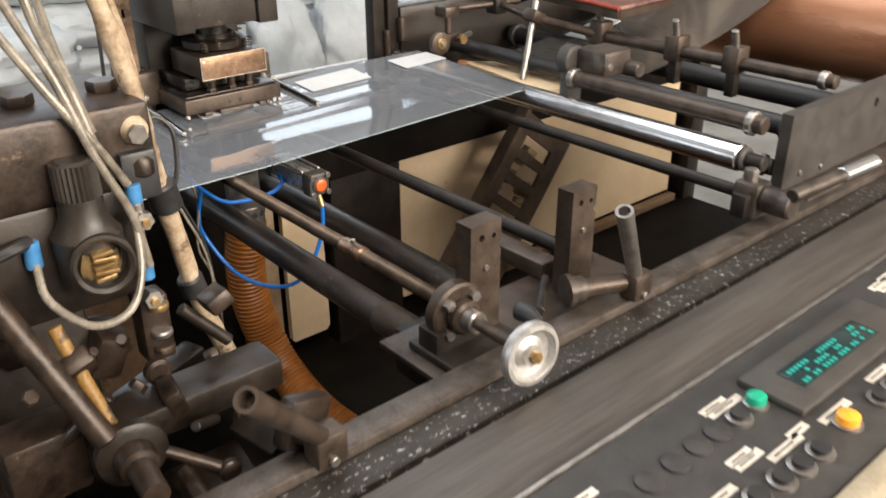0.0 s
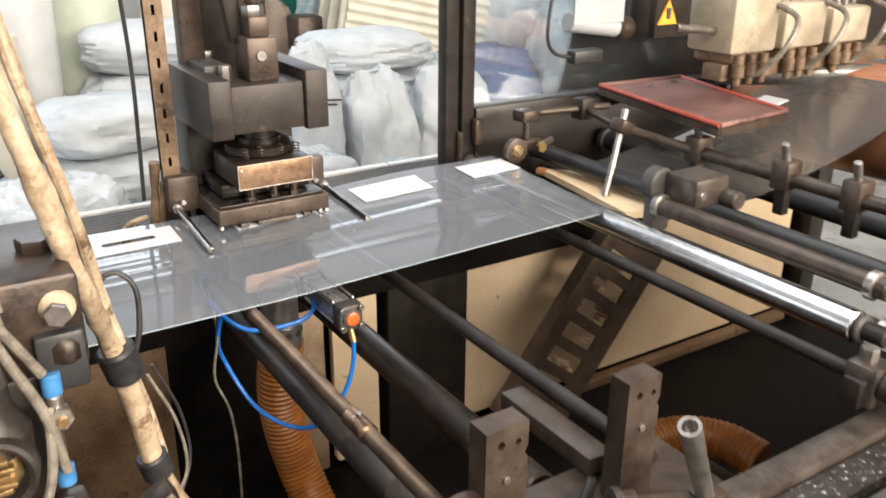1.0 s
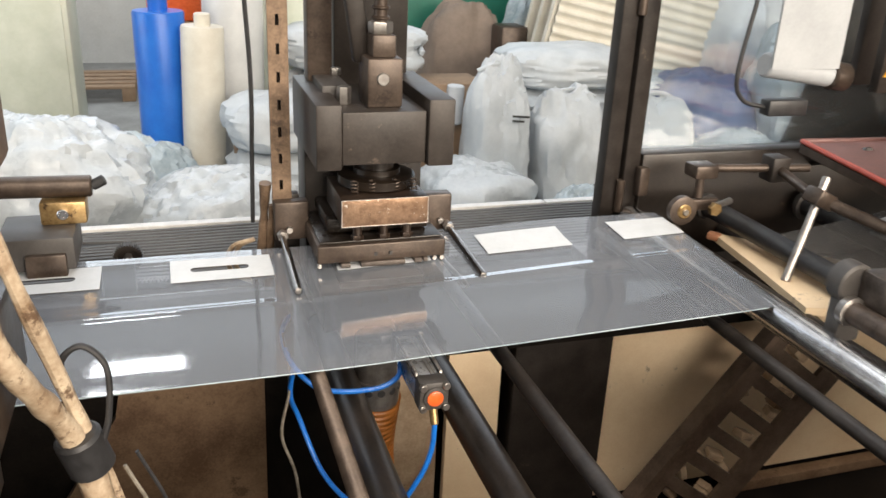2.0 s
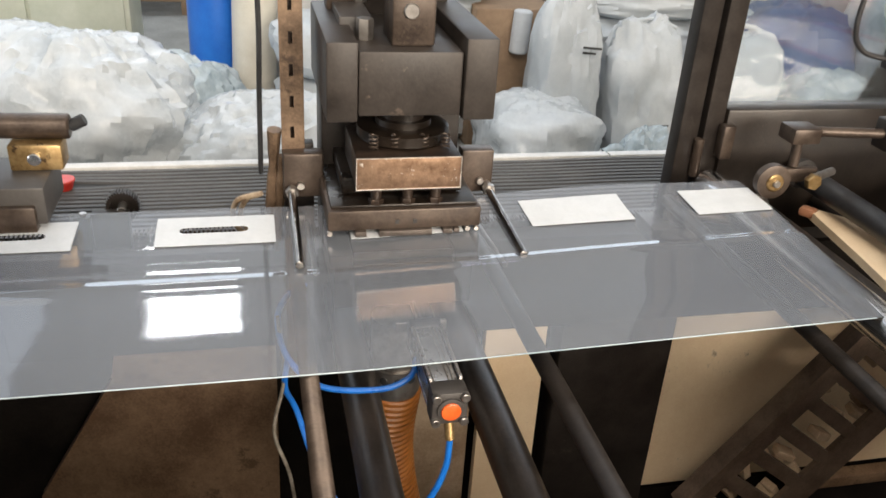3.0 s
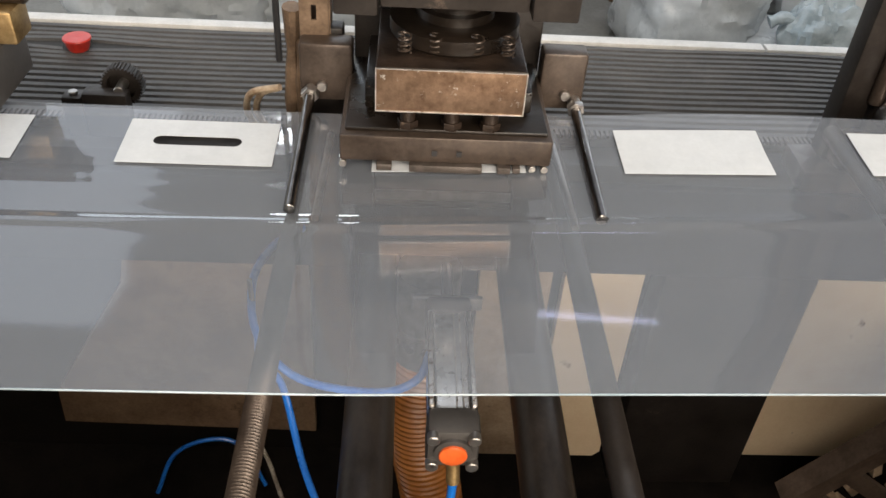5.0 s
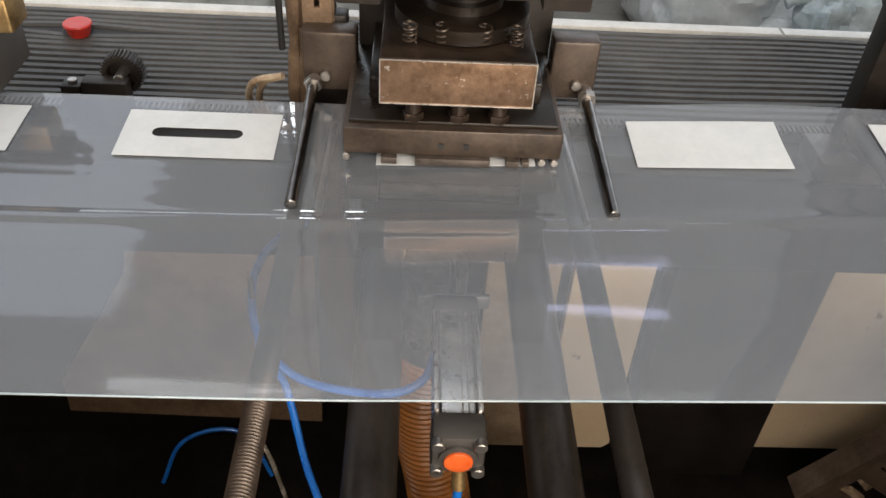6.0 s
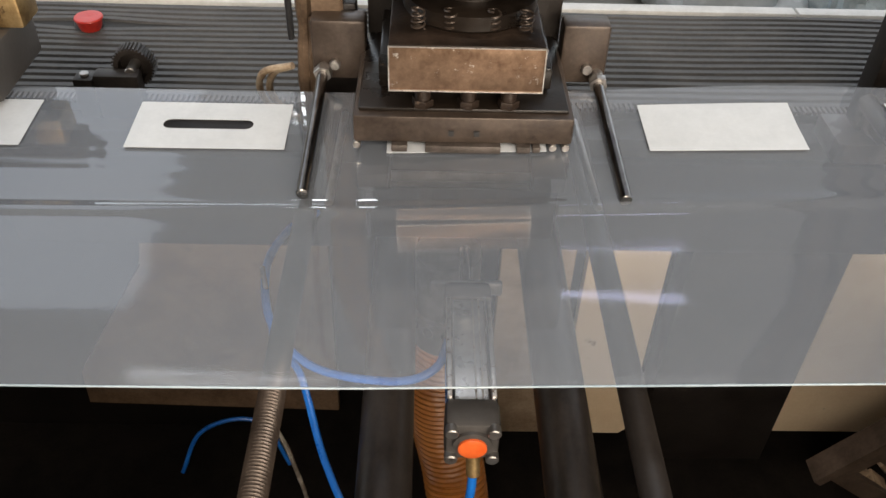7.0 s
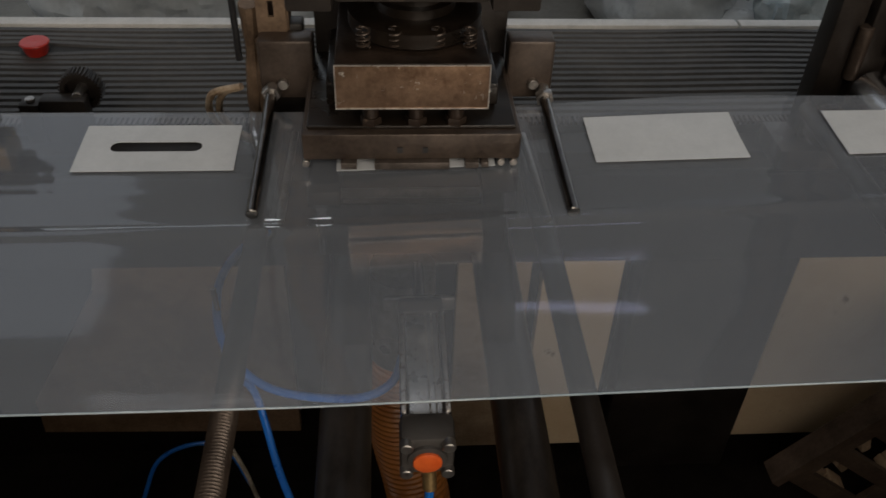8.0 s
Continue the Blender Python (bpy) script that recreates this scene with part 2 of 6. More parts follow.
def film_material(name, tint, haze, gloss_rough, ior, haze_colour, wrinkle):
    """Thin clear plastic: see-through, a little milky, with a mirror-like gloss."""
    m = bpy.data.materials.new(name)
    m.use_nodes = True
    n, l = m.node_tree.nodes, m.node_tree.links
    n.remove(n["Principled BSDF"])
    out = n["Material Output"]
    tc, mp, nz, bp = n.new("ShaderNodeTexCoord"), n.new("ShaderNodeMapping"), n.new("ShaderNodeTexNoise"), n.new("ShaderNodeBump")
    mp.inputs["Scale"].default_value = (1.2, 14.0, 1.0)
    nz.inputs["Scale"].default_value, nz.inputs["Detail"].default_value = 3.0, 2.0
    bp.inputs["Strength"].default_value, bp.inputs["Distance"].default_value = wrinkle, 0.004
    l.new(tc.outputs["Object"], mp.inputs["Vector"])
    l.new(mp.outputs["Vector"], nz.inputs["Vector"])
    l.new(nz.outputs["Fac"], bp.inputs["Height"])
    clear, milk, shine = n.new("ShaderNodeBsdfTransparent"), n.new("ShaderNodeBsdfDiffuse"), n.new("ShaderNodeBsdfGlossy")
    clear.inputs["Color"].default_value, milk.inputs["Color"].default_value = (*tint, 1), (*haze_colour, 1)
    shine.inputs["Roughness"].default_value = gloss_rough
    l.new(bp.outputs["Normal"], shine.inputs["Normal"])
    a, b, f = n.new("ShaderNodeMixShader"), n.new("ShaderNodeMixShader"), n.new("ShaderNodeFresnel")
    f.inputs["IOR"].default_value = ior
    a.inputs["Fac"].default_value = haze
    l.new(clear.outputs[0], a.inputs[1])
    l.new(milk.outputs[0], a.inputs[2])
    l.new(f.outputs[0], b.inputs["Fac"])
    l.new(a.outputs[0], b.inputs[1])
    l.new(shine.outputs[0], b.inputs[2])
    l.new(b.outputs[0], out.inputs["Surface"])
    return m


FILM = film_material("clear_bag_film", (0.87, 0.89, 0.92), 0.26, 0.06, 1.9, (0.5, 0.55, 0.63), 0.02)
FILM_DARK = film_material("smoky_film_web", (0.55, 0.54, 0.54), 0.25, 0.12, 1.6, (0.3, 0.29, 0.28), 0.2)
GLASS = film_material("guard_glass", (0.9, 0.93, 0.95), 0.06, 0.03, 1.5, (0.6, 0.63, 0.65), 0.05)


# ---- mesh tools ----
def thing(name, label, category, base, group="", kind=""):
    ob = new(name)
    ob.location = base
    ob.empty_display_size = 0.05
    return tagged(ob, label, category, group, kind)


def finish(name, bm, mat, smooth=True):
    me = bpy.data.meshes.new(name)
    bmesh.ops.recalc_face_normals(bm, faces=bm.faces)
    if smooth:
        for f in bm.faces:
            f.smooth = True
        for e in bm.edges:
            if len(e.link_faces) == 2 and e.calc_face_angle(0) > radians(35):
                e.smooth = False
    bm.to_mesh(me)
    bm.free()
    me.materials.append(mat)
    return me


def part(name, bm, mat, parent, label=""):
    ob = new(name, finish(name, bm, mat))
    base, p = Vector((0, 0, 0)), parent
    while p:
        base += p.location if p.type == "EMPTY" else Vector((0, 0, 0))
        p = p.parent
    ob.parent = parent
    ob.matrix_parent_inverse = Matrix.Translation(-base) if parent.type == "EMPTY" else Matrix()
    return tagged(ob, label)


def single(name, bm, mat, label, category, group="", kind=""):
    return tagged(new(name, finish(name, bm, mat)), label, category, group, kind)


def box(bm, lo, hi, bevel=0.002, turn=None, about=None):
    lo, hi = Vector(lo), Vector(hi)
    made = bmesh.ops.create_cube(bm, size=1.0)["verts"]
    c = (lo + hi) / 2
    for v in made:
        v.co = Vector((v.co.x * (hi.x - lo.x), v.co.y * (hi.y - lo.y), v.co.z * (hi.z - lo.z))) + c
    if bevel:
        edges = list({e for v in made for e in v.link_edges})
        made = list({v for f in bmesh.ops.bevel(bm, geom=edges, offset=bevel, segments=2, affect="EDGES", profile=0.5)["faces"] for v in f.verts} | {v for v in made if v.is_valid})
    if turn:
        bmesh.ops.rotate(bm, verts=made, cent=about or c, matrix=Euler([radians(a) for a in turn]).to_matrix())
    return bm


def boxed(lo, hi, bevel=0.002, turn=None, about=None):
    return box(bmesh.new(), lo, hi, bevel, turn, about)


def ring_frame(way):
    way = Vector(way).normalized()
    side = way.orthogonal().normalized()
    return side, way.cross(side)


def lathe(bm, start, way, profile, seg=24):
    """Turns (distance along, radius) pairs round an axis."""
    start, way = Vector(start), Vector(way).normalized()
    u, v = ring_frame(way)
    rings = []
    for d, r in profile:
        rings.append([bm.verts.new(start + way * d + (u * math.cos(a) + v * math.sin(a)) * max(r, 1e-5)) for a in [2 * math.pi * k / seg for k in range(seg)]])
    for a, b in zip(rings, rings[1:]):
        for k in range(seg):
            bm.faces.new((a[k], a[(k + 1) % seg], b[(k + 1) % seg], b[k]))
    bm.faces.new(rings[0][::-1])
    bm.faces.new(rings[-1])
    return bm


def rod(bm, p, q, r, seg=16, bevel=0.15):
    p, q = Vector(p), Vector(q)
    d = (q - p).length
    c = r * bevel
    return lathe(bm, p, q - p, [(0, r - c), (c, r), (d - c, r), (d, r - c)], seg)


def rodded(p, q, r, seg=16):
    return rod(bmesh.new(), p, q, r, seg)


def hexnut(bm, p, way, r, h):
    return lathe(bm, p, way, [(0, r * 0.94), (h * 0.12, r), (h * 0.88, r), (h, r * 0.94)], 6)


def spline(points, steps=8):
    pts = [Vector(p) for p in points]
    pts = [2 * pts[0] - pts[1]] + pts + [2 * pts[-1] - pts[-2]]
    out = []
    for a, b, c, d in zip(pts, pts[1:], pts[2:], pts[3:]):
        for k in range(steps):
            t = k / steps
            out.append(0.5 * (2 * b + (c - a) * t + (2 * a - 5 * b + 4 * c - d) * t * t + (3 * b - a - 3 * c + d) * t ** 3))
    return out + [pts[-2]]


def hose(bm, points, r, seg=10, steps=8, rib=0.0, pitch=0.012, lump=0.0):
    """A bent tube through the points; rib gives it rings, lump an uneven girth."""
    line = spline(points, steps)
    if rib:
        fine, left = [line[0]], 0.0
        for a, b in zip(line, line[1:]):
            d = (b - a).length
            at = pitch / 4 - left
            while at < d:
                fine.append(a.lerp(b, at / d))
                at += pitch / 4
            left = d - (at - pitch / 4)
        line = fine
    u = None
    rings = []
    for k, p in enumerate(line):
        way = (line[min(k + 1, len(line) - 1)] - line[max(k - 1, 0)]).normalized()
        u = way.orthogonal().normalized() if u is None else (u - way * u.dot(way)).normalized()
        v = way.cross(u)
        rr = r + (rib if k % 4 in (1, 2) else 0.0) + lump * noise.noise(p * 30)
        rings.append([bm.verts.new(p + (u * math.cos(a) + v * math.sin(a)) * rr) for a in [2 * math.pi * j / seg for j in range(seg)]])
    for a, b in zip(rings, rings[1:]):
        for k in range(seg):
            bm.faces.new((a[k], a[(k + 1) % seg], b[(k + 1) % seg], b[k]))
    bm.faces.new(rings[0][::-1])
    bm.faces.new(rings[-1])
    return bm


def plate(bm, outline, axis, lo, hi, holes=()):
    """A flat plate of a 2D outline, with rectangular or round holes, between lo and hi along the axis."""
    def put(a, b, c):
        return Vector((c, a, b)) if axis == "x" else Vector((a, c, b)) if axis == "y" else Vector((a, b, c))

    edges = []
    for loop in (outline, *holes):
        vs = [bm.verts.new(put(a, b, lo)) for a, b in loop]
        edges += [bm.edges.new((vs[k], vs[(k + 1) % len(vs)])) for k in range(len(vs))]
    faces = [g for g in bmesh.ops.triangle_fill(bm, use_beauty=True, use_dissolve=False, edges=edges)["geom"] if isinstance(g, bmesh.types.BMFace)]
    more = bmesh.ops.extrude_face_region(bm, geom=faces)["geom"]
    bmesh.ops.translate(bm, verts=[g for g in more if isinstance(g, bmesh.types.BMVert)], vec=put(0, 0, hi) - put(0, 0, lo))
    return bm


def oval(cx, cy, length, width, seg=8):
    r, h = width / 2, length / 2 - width / 2
    return [(cx + h + r * math.cos(a), cy + r * math.sin(a)) for a in [-math.pi / 2 + math.pi * k / seg for k in range(seg + 1)]] + \
           [(cx - h + r * math.cos(a), cy + r * math.sin(a)) for a in [math.pi / 2 + math.pi * k / seg for k in range(seg + 1)]]


def rect(x0, y0, x1, y1):
    return [(x0, y0), (x1, y0), (x1, y1), (x0, y1)]


def pillow(bm, centre, size, turn=(0, 0, 0), seed=0.0, p=3.2, wrinkle=0.05, pinch=0.0, nu=56, nv=40):
    """A filled sack: a rounded block with dents and creases; pinch gathers its top."""
    centre, size = Vector(centre), Vector(size) / 2
    m = Euler([radians(a) for a in turn]).to_matrix()
    rows = []

    def form(x, y, z):
        s = (abs(x) ** p + abs(y) ** p + abs(z) ** p) ** (-1 / p)
        q = Vector((x, y, z)) * s
        if pinch and q.z > 0:
            q.y *= 1 - pinch * q.z ** 2
            q.x *= 1 - 0.25 * pinch * q.z ** 2
        at = q * 1.6 + Vector((seed, seed * 1.7, -seed))
        a = 1 - 2.2 * abs(noise.noise(Vector((at.x * 2.4, at.y * 2.4, at.z * 1.5))))
        b = 1 - 2.2 * abs(noise.noise(Vector((at.x * 5.5 + 9, at.y * 5.5, at.z * 3.6))))
        q *= 1 + wrinkle * (noise.noise(at) * 1.6 + a * 0.55 + b * 0.35 + 0.2 * noise.noise(at * 9))
        return centre + m @ Vector((q.x * size.x, q.y * size.y, q.z * size.z))

    for i in range(nv + 1):
        th = math.pi * i / nv
        rows.append([bm.verts.new(form(math.sin(th) * math.cos(a), math.sin(th) * math.sin(a), math.cos(th) + 1e-6)) for a in [2 * math.pi * k / nu for k in range(nu)]] if 0 < i < nv
                    else [bm.verts.new(form(1e-5, 0, math.cos(th)))])
    for a, b in zip(rows, rows[1:]):
        for k in range(nu):
            k2 = (k + 1) % nu
            if len(a) == 1:
                bm.faces.new((a[0], b[k], b[k2]))
            elif len(b) == 1:
                bm.faces.new((a[k], b[0], a[k2]))
            else:
                bm.faces.new((a[k], b[k], b[k2], a[k2]))
    return bm


# ---- hall ----
def hall():
    single("floor", boxed((-8, -6, -0.2), (9, 8, 0.0), 0), CONCRETE, "worn grey concrete floor of the workshop", "floor", kind="structure")
    # walls, roof and openings are made up around the floor to shape the daylight
    for name, lo, hi in (("wall_east", (9, -6, 0), (9.2, 8, 5)),):
        single(name, boxed(lo, hi, 0), WALL, "plain grey wall added to close the hall", "wall", kind="structure")
    bm = bmesh.new()
    plate(bm, rect(-6, 0, 8, 5), "x", -8.2, -8.0, [rect(-0.5, 1.2, 4.5, 4.0)])
    single("wall_west", bm, WALL, "added grey wall with an opening for a lamp", "wall", kind="structure")
    for name, y0, hole in (("wall_south", -6.2, rect(-0.5, 2.0, 5.1, 4.0)), ("wall_north", 8.0, rect(-5.1, 3.1, 7.9, 4.7))):
        bm = bmesh.new()
        plate(bm, rect(-8, 0, 9, 5), "y", y0, y0 + 0.2, [hole])
        single(name, bm, WALL, "added grey wall with an opening for a lamp", "wall", kind="structure")
    bm = bmesh.new()
    plate(bm, rect(-8, -6, 9, 8), "z", 5.0, 5.15, [rect(-1.9, 1.2, 3.1, 2.6), rect(-1.25, 5.5, -0.35, 6.3), rect(-4.7, 3.5, -2.1, 6.5), rect(-2.5, -4.4, 0.5, -3.0)])
    single("ceiling", bm, CEILING, "pale roof slab, out of view, added with openings for lamps", "ceiling", kind="structure")


hall()


# ---- machine bed ----
def bed():
    t = thing("machine_frame", "dark greasy steel frame of a bag-making machine", "machine frame", (0, 0, 0))
    rail = part("front_rail", boxed((-1.6, -0.577, 0.76), (2.2, -0.535, 0.865), 0.004), RAIL, t, "scuffed steel rail with worn edges")
    part("chipped_edge", boxed((-1.6, -0.629, 0.77), (2.2, -0.579, 0.853), 0.004), CHIPPED, rail, "rail edge with chipped white paint")
    part("rail_foot", boxed((-1.6, -0.535, 0.77), (2.2, -0.51, 0.785), 0.002), DARK, rail)
    part("back_rail", boxed((-1.6, 0.6, 0.70), (2.2, 0.66, 0.828), 0.004), DARK, t)
    for x in (-1.5, 2.05):
        for y in (-0.6, 0.58):
            part("leg", boxed((x, y, 0.0), (x + 0.08, y + 0.08, 0.765), 0.004), DARK, t)
    # tray, skirt and panels carry the under-bed shade in their colour
    part("bottom_shelf", boxed((-1.5, -0.6, 0.1), (2.1, 0.661, 0.125), 0.002), SHADE_BLACK, t, "dark oily tray under the machine, blackened for shade")
    part("front_skirt", boxed((-1.6, -0.62, 0.1), (2.2, -0.605, 0.77), 0.002), SHADE_BLACK, t)
    # panel added to close gaps where light leaked in behind the boards
    part("back_panel", boxed((-1.6, 0.662, 0.02), (2.2, 0.675, 0.8), 0.002), SHADE_BLACK, t, "black panel added to stop light behind the boards")
    part("side_panel", boxed((-1.6, -0.6, 0.1), (-1.585, 0.66, 0.8), 0.002), SHADE_BLACK, t)
    # left board: its colour holds a cast shadow as well as grime
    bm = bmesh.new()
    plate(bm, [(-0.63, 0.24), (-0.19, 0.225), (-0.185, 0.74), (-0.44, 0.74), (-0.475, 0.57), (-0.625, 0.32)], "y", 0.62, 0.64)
    part("board", bm, DIRTY_SHADED, t, "grimy brown-stained cream board, darkened for shade")
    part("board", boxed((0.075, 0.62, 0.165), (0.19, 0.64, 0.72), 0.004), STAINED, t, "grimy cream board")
    bm = bmesh.new()
    plate(bm, [(0.205, 0.195), (0.212, 0.187), (0.318, 0.187), (0.33, 0.2), (0.326, 0.72), (0.205, 0.72)], "y", 0.605, 0.625)
    part("board", bm, CREAM, t, "stained cream board with worn corners")
    part("column", boxed((0.355, 0.595, 0.12), (0.594, 0.66, 0.79), 0.004), DARK, t, "black painted column")
    part("board", boxed((0.608, 0.62, 0.176), (1.12, 0.64, 0.79), 0.003), CREAM, t, "large cream painted board")
    part("upper_beam", boxed((-0.62, 0.585, 0.645), (2.0, 0.604, 0.8), 0.003), SHADE_BLACK, t, "black beam above the boards")
    part("board", boxed((1.124, 0.625, 0.17), (2.0, 0.645, 0.79), 0.003), CREAM, t, "large cream painted board")
    part("board_edge", boxed((0.98, 0.585, 0.135), (2.0, 0.62, 0.165), 0.003), DIRTY_SHADED, t, "brown wooden batten")
    # slanted bracket with square cut-outs
    bm = bmesh.new()
    a, b = Vector((0.607, 0.273)), Vector((0.972, 0.752))
    way = (b - a).normalized()
    side = Vector((way.y, -way.x)) * 0.27
    holes = []
    for k in range(7):
        o = a + way * (0.035 + 0.077 * k) + side * 0.24
        holes.append([tuple(o), tuple(o + side * 0.52), tuple(o + side * 0.52 + way * 0.046), tuple(o + way * 0.046)])
    plate(bm, [tuple(a), tuple(a + side), tuple(b + side), tuple(b)], "y", 0.47, 0.482, holes)
    part("slotted_bracket", bm, BRACKET, t, "dark slanted bracket with square cut-outs")
    bm = bmesh.new()
    q = [tuple(a), tuple(a - way * 0.0 - side * 0.06), tuple(b - side * 0.06), tuple(b)]
    plate(bm, q, "y", 0.44, 0.482)
    part("bracket_flange", bm, BRACKET, t)
    bm = bmesh.new()
    rng = random.Random(5)
    for k in range(26):
        u = rng.uniform(0.02, 0.52)
        o = a + way * u + side * rng.uniform(0.25, 0.8)
        box(bm, (o.x - 0.02, 0.487, o.y - 0.009), (o.x + 0.02, 0.52, o.y + 0.009), 0.003, (0, rng.uniform(20, 70), rng.uniform(-20, 20)))
    part("scrap_fill", bm, STAINED, t, "crumpled pale scraps behind the bracket")["kind"] = "stuff"


bed()


def mat():
    t = thing("rubber_mat", "ribbed dark grey rubber mat with dust and specks", "mat", (0, 0.83, 0.828))
    bm = bmesh.new()
    box(bm, (-1.3, 0.665, 0.829), (0.86, 0.958, 0.835), 0.001)
    part("sheet", bm, GROOVE, t)
    rng = random.Random(2)
    for k in range(16):
        bm = bmesh.new()
        y = 0.672 + 0.0178 * k
        n = 60
        rows = []
        for i in range(n + 1):
            x = -1.3 + 2.15 * i / n
            dy = 0.006 * noise.noise(Vector((x * 3, y * 5, 1))) + 0.012 * math.exp(-((x + 0.56) / 0.09) ** 2) * (1 if y > 0.87 else -1) * math.exp(-((y - 0.874) / 0.03) ** 2)
            z = 0.8345 + 0.002 * noise.noise(Vector((x * 4, y * 3, 5)))
            rows.append([bm.verts.new((x, y + dy + o, z + h)) for o, h in ((0, 0), (0.002, 0.0045), (0.011, 0.0045), (0.013, 0))])
        for p, q in zip(rows, rows[1:]):
            for j in range(3):
                bm.faces.new((p[j], p[j + 1], q[j + 1], q[j]))
        part("rib", bm, RUBBER, t)
    s = thing("edge_strip", "white painted strip along the machine's back edge", "trim", (0, 0.97, 0.82), kind="structure")
    part("strip", boxed((-1.6, 0.958, 0.822), (0.565, 0.984, 0.842), 0.002), STRIP, s)
    part("strip", boxed((0.57, 0.96, 0.821), (2.2, 0.985, 0.841), 0.002), STRIP, s)
    part("ledge", boxed((-1.6, 0.66, 0.80), (2.2, 0.985, 0.8285), 0.002), DARK, s)
    r = thing("gear_rack", "oily toothed rack along the back rail", "gear rack", (0, 0.655, 0.84))
    part("bar", boxed((-1.2, 0.645, 0.829), (0.8, 0.662, 0.842), 0.001), DARK, r)
    bm = bmesh.new()
    for k in range(280):
        x = -1.2 + k * 0.00714
        box(bm, (x, 0.645, 0.842), (x + 0.0036, 0.661, 0.8475), 0)
    part("teeth", bm, BROWN, r)["kind"] = "stuff"


mat()


def gear(name, centre, r, teeth, width, material_, label):
    t = thing(name, label, "gear", (centre[0], centre[1], centre[2] - r))
    bm = bmesh.new()
    pts = []
    for k in range(teeth):
        for f, rr in ((0.0, 0.9), (0.2, 1.0), (0.5, 1.0), (0.7, 0.9)):
            a = 2 * math.pi * (k + f) / teeth
            pts.append((centre[0] + r * rr * math.cos(a), centre[2] + r * rr * math.sin(a)))
    hole = [(centre[0] + r * 0.7 * math.cos(a), centre[2] + r * 0.7 * math.sin(a)) for a in [2 * math.pi * k / 24 for k in range(24)]]
    plate(bm, pts, "y", centre[1] - width / 2, centre[1] + width / 2, [hole])
    part("toothed_rim", bm, material_, t)
    part("web", lathe(bmesh.new(), (centre[0], centre[1] + width * 0.15, centre[2]), (0, 1, 0), [(0, r * 0.7), (width * 0.3, r * 0.7)], 24), material_, t)
    part("shaft", rodded((centre[0], centre[1] - width * 1.2, centre[2]), (centre[0], centre[1] + width, centre[2]), r * 0.25), STEEL, t)
    return t


gear("rack_gear", (-0.424, 0.66, 0.892), 0.0275, 34, 0.02, DARK, "oily toothed gear on the rack")
t = thing("gear_block", "dark steel block beside the rack gear", "bracket", (-0.45, 0.64, 0.83))
part("block", boxed((-0.47, 0.625, 0.829), (-0.412, 0.648, 0.893), 0.003), DARK, t)
part("foot", boxed((-0.497, 0.625, 0.829), (-0.471, 0.648, 0.887), 0.003), DARK, t)
part("screw", rodded((-0.483, 0.636, 0.887), (-0.483, 0.636, 0.892), 0.006), STEEL, t)
t = thing("emergency_stop", "red plastic mushroom button standing on the rubber mat", "button", (-0.55, 0.862, 0.838))
part("cap", lathe(bmesh.new(), (-0.555, 0.862, 0.8385), (0, 0, 1), [(0, 0.0145), (0.004, 0.0165), (0.015, 0.0195), (0.018, 0.0215), (0.0205, 0.0205), (0.021, 0.014), (0.0195, 0.0)], 24), RED, t)
part("stem", lathe(bmesh.new(), (-0.562, 0.874, 0.838), (0, 0, 1), [(0, 0.022), (0.012, 0.018)], 20), BLACK, t)


# ---- bag film ----
PITCH, PATCH_X, PATCH_W = 0.267, -0.347, 0.162
FRONT, BACK = 0.081, 0.487


def film_z(x, y):
    v = (y - FRONT) / (BACK - FRONT)
    z = 0.942 + 0.016 * v + 0.0007 * math.sin(v * 9 + x * 2) + 0.0009 * noise.noise(Vector((x * 2.0, y * 16, 3)))
    z += 0.0002 * noise.noise(Vector((x * 3.0, y * 60, 8))) * min(1.0, max(0.0, (v - 0.45) * 5))
    z += 0.0016 * math.exp(-((v - 0.52 - 0.02 * math.sin(x * 3)) / 0.022) ** 2) + 0.006 * math.exp(-((x - 0.33) / 0.16) ** 2) * max(0, v - 0.82) * 6
    z += 0.02 * max(0.0, (x + 0.1) / 0.675)
    return z


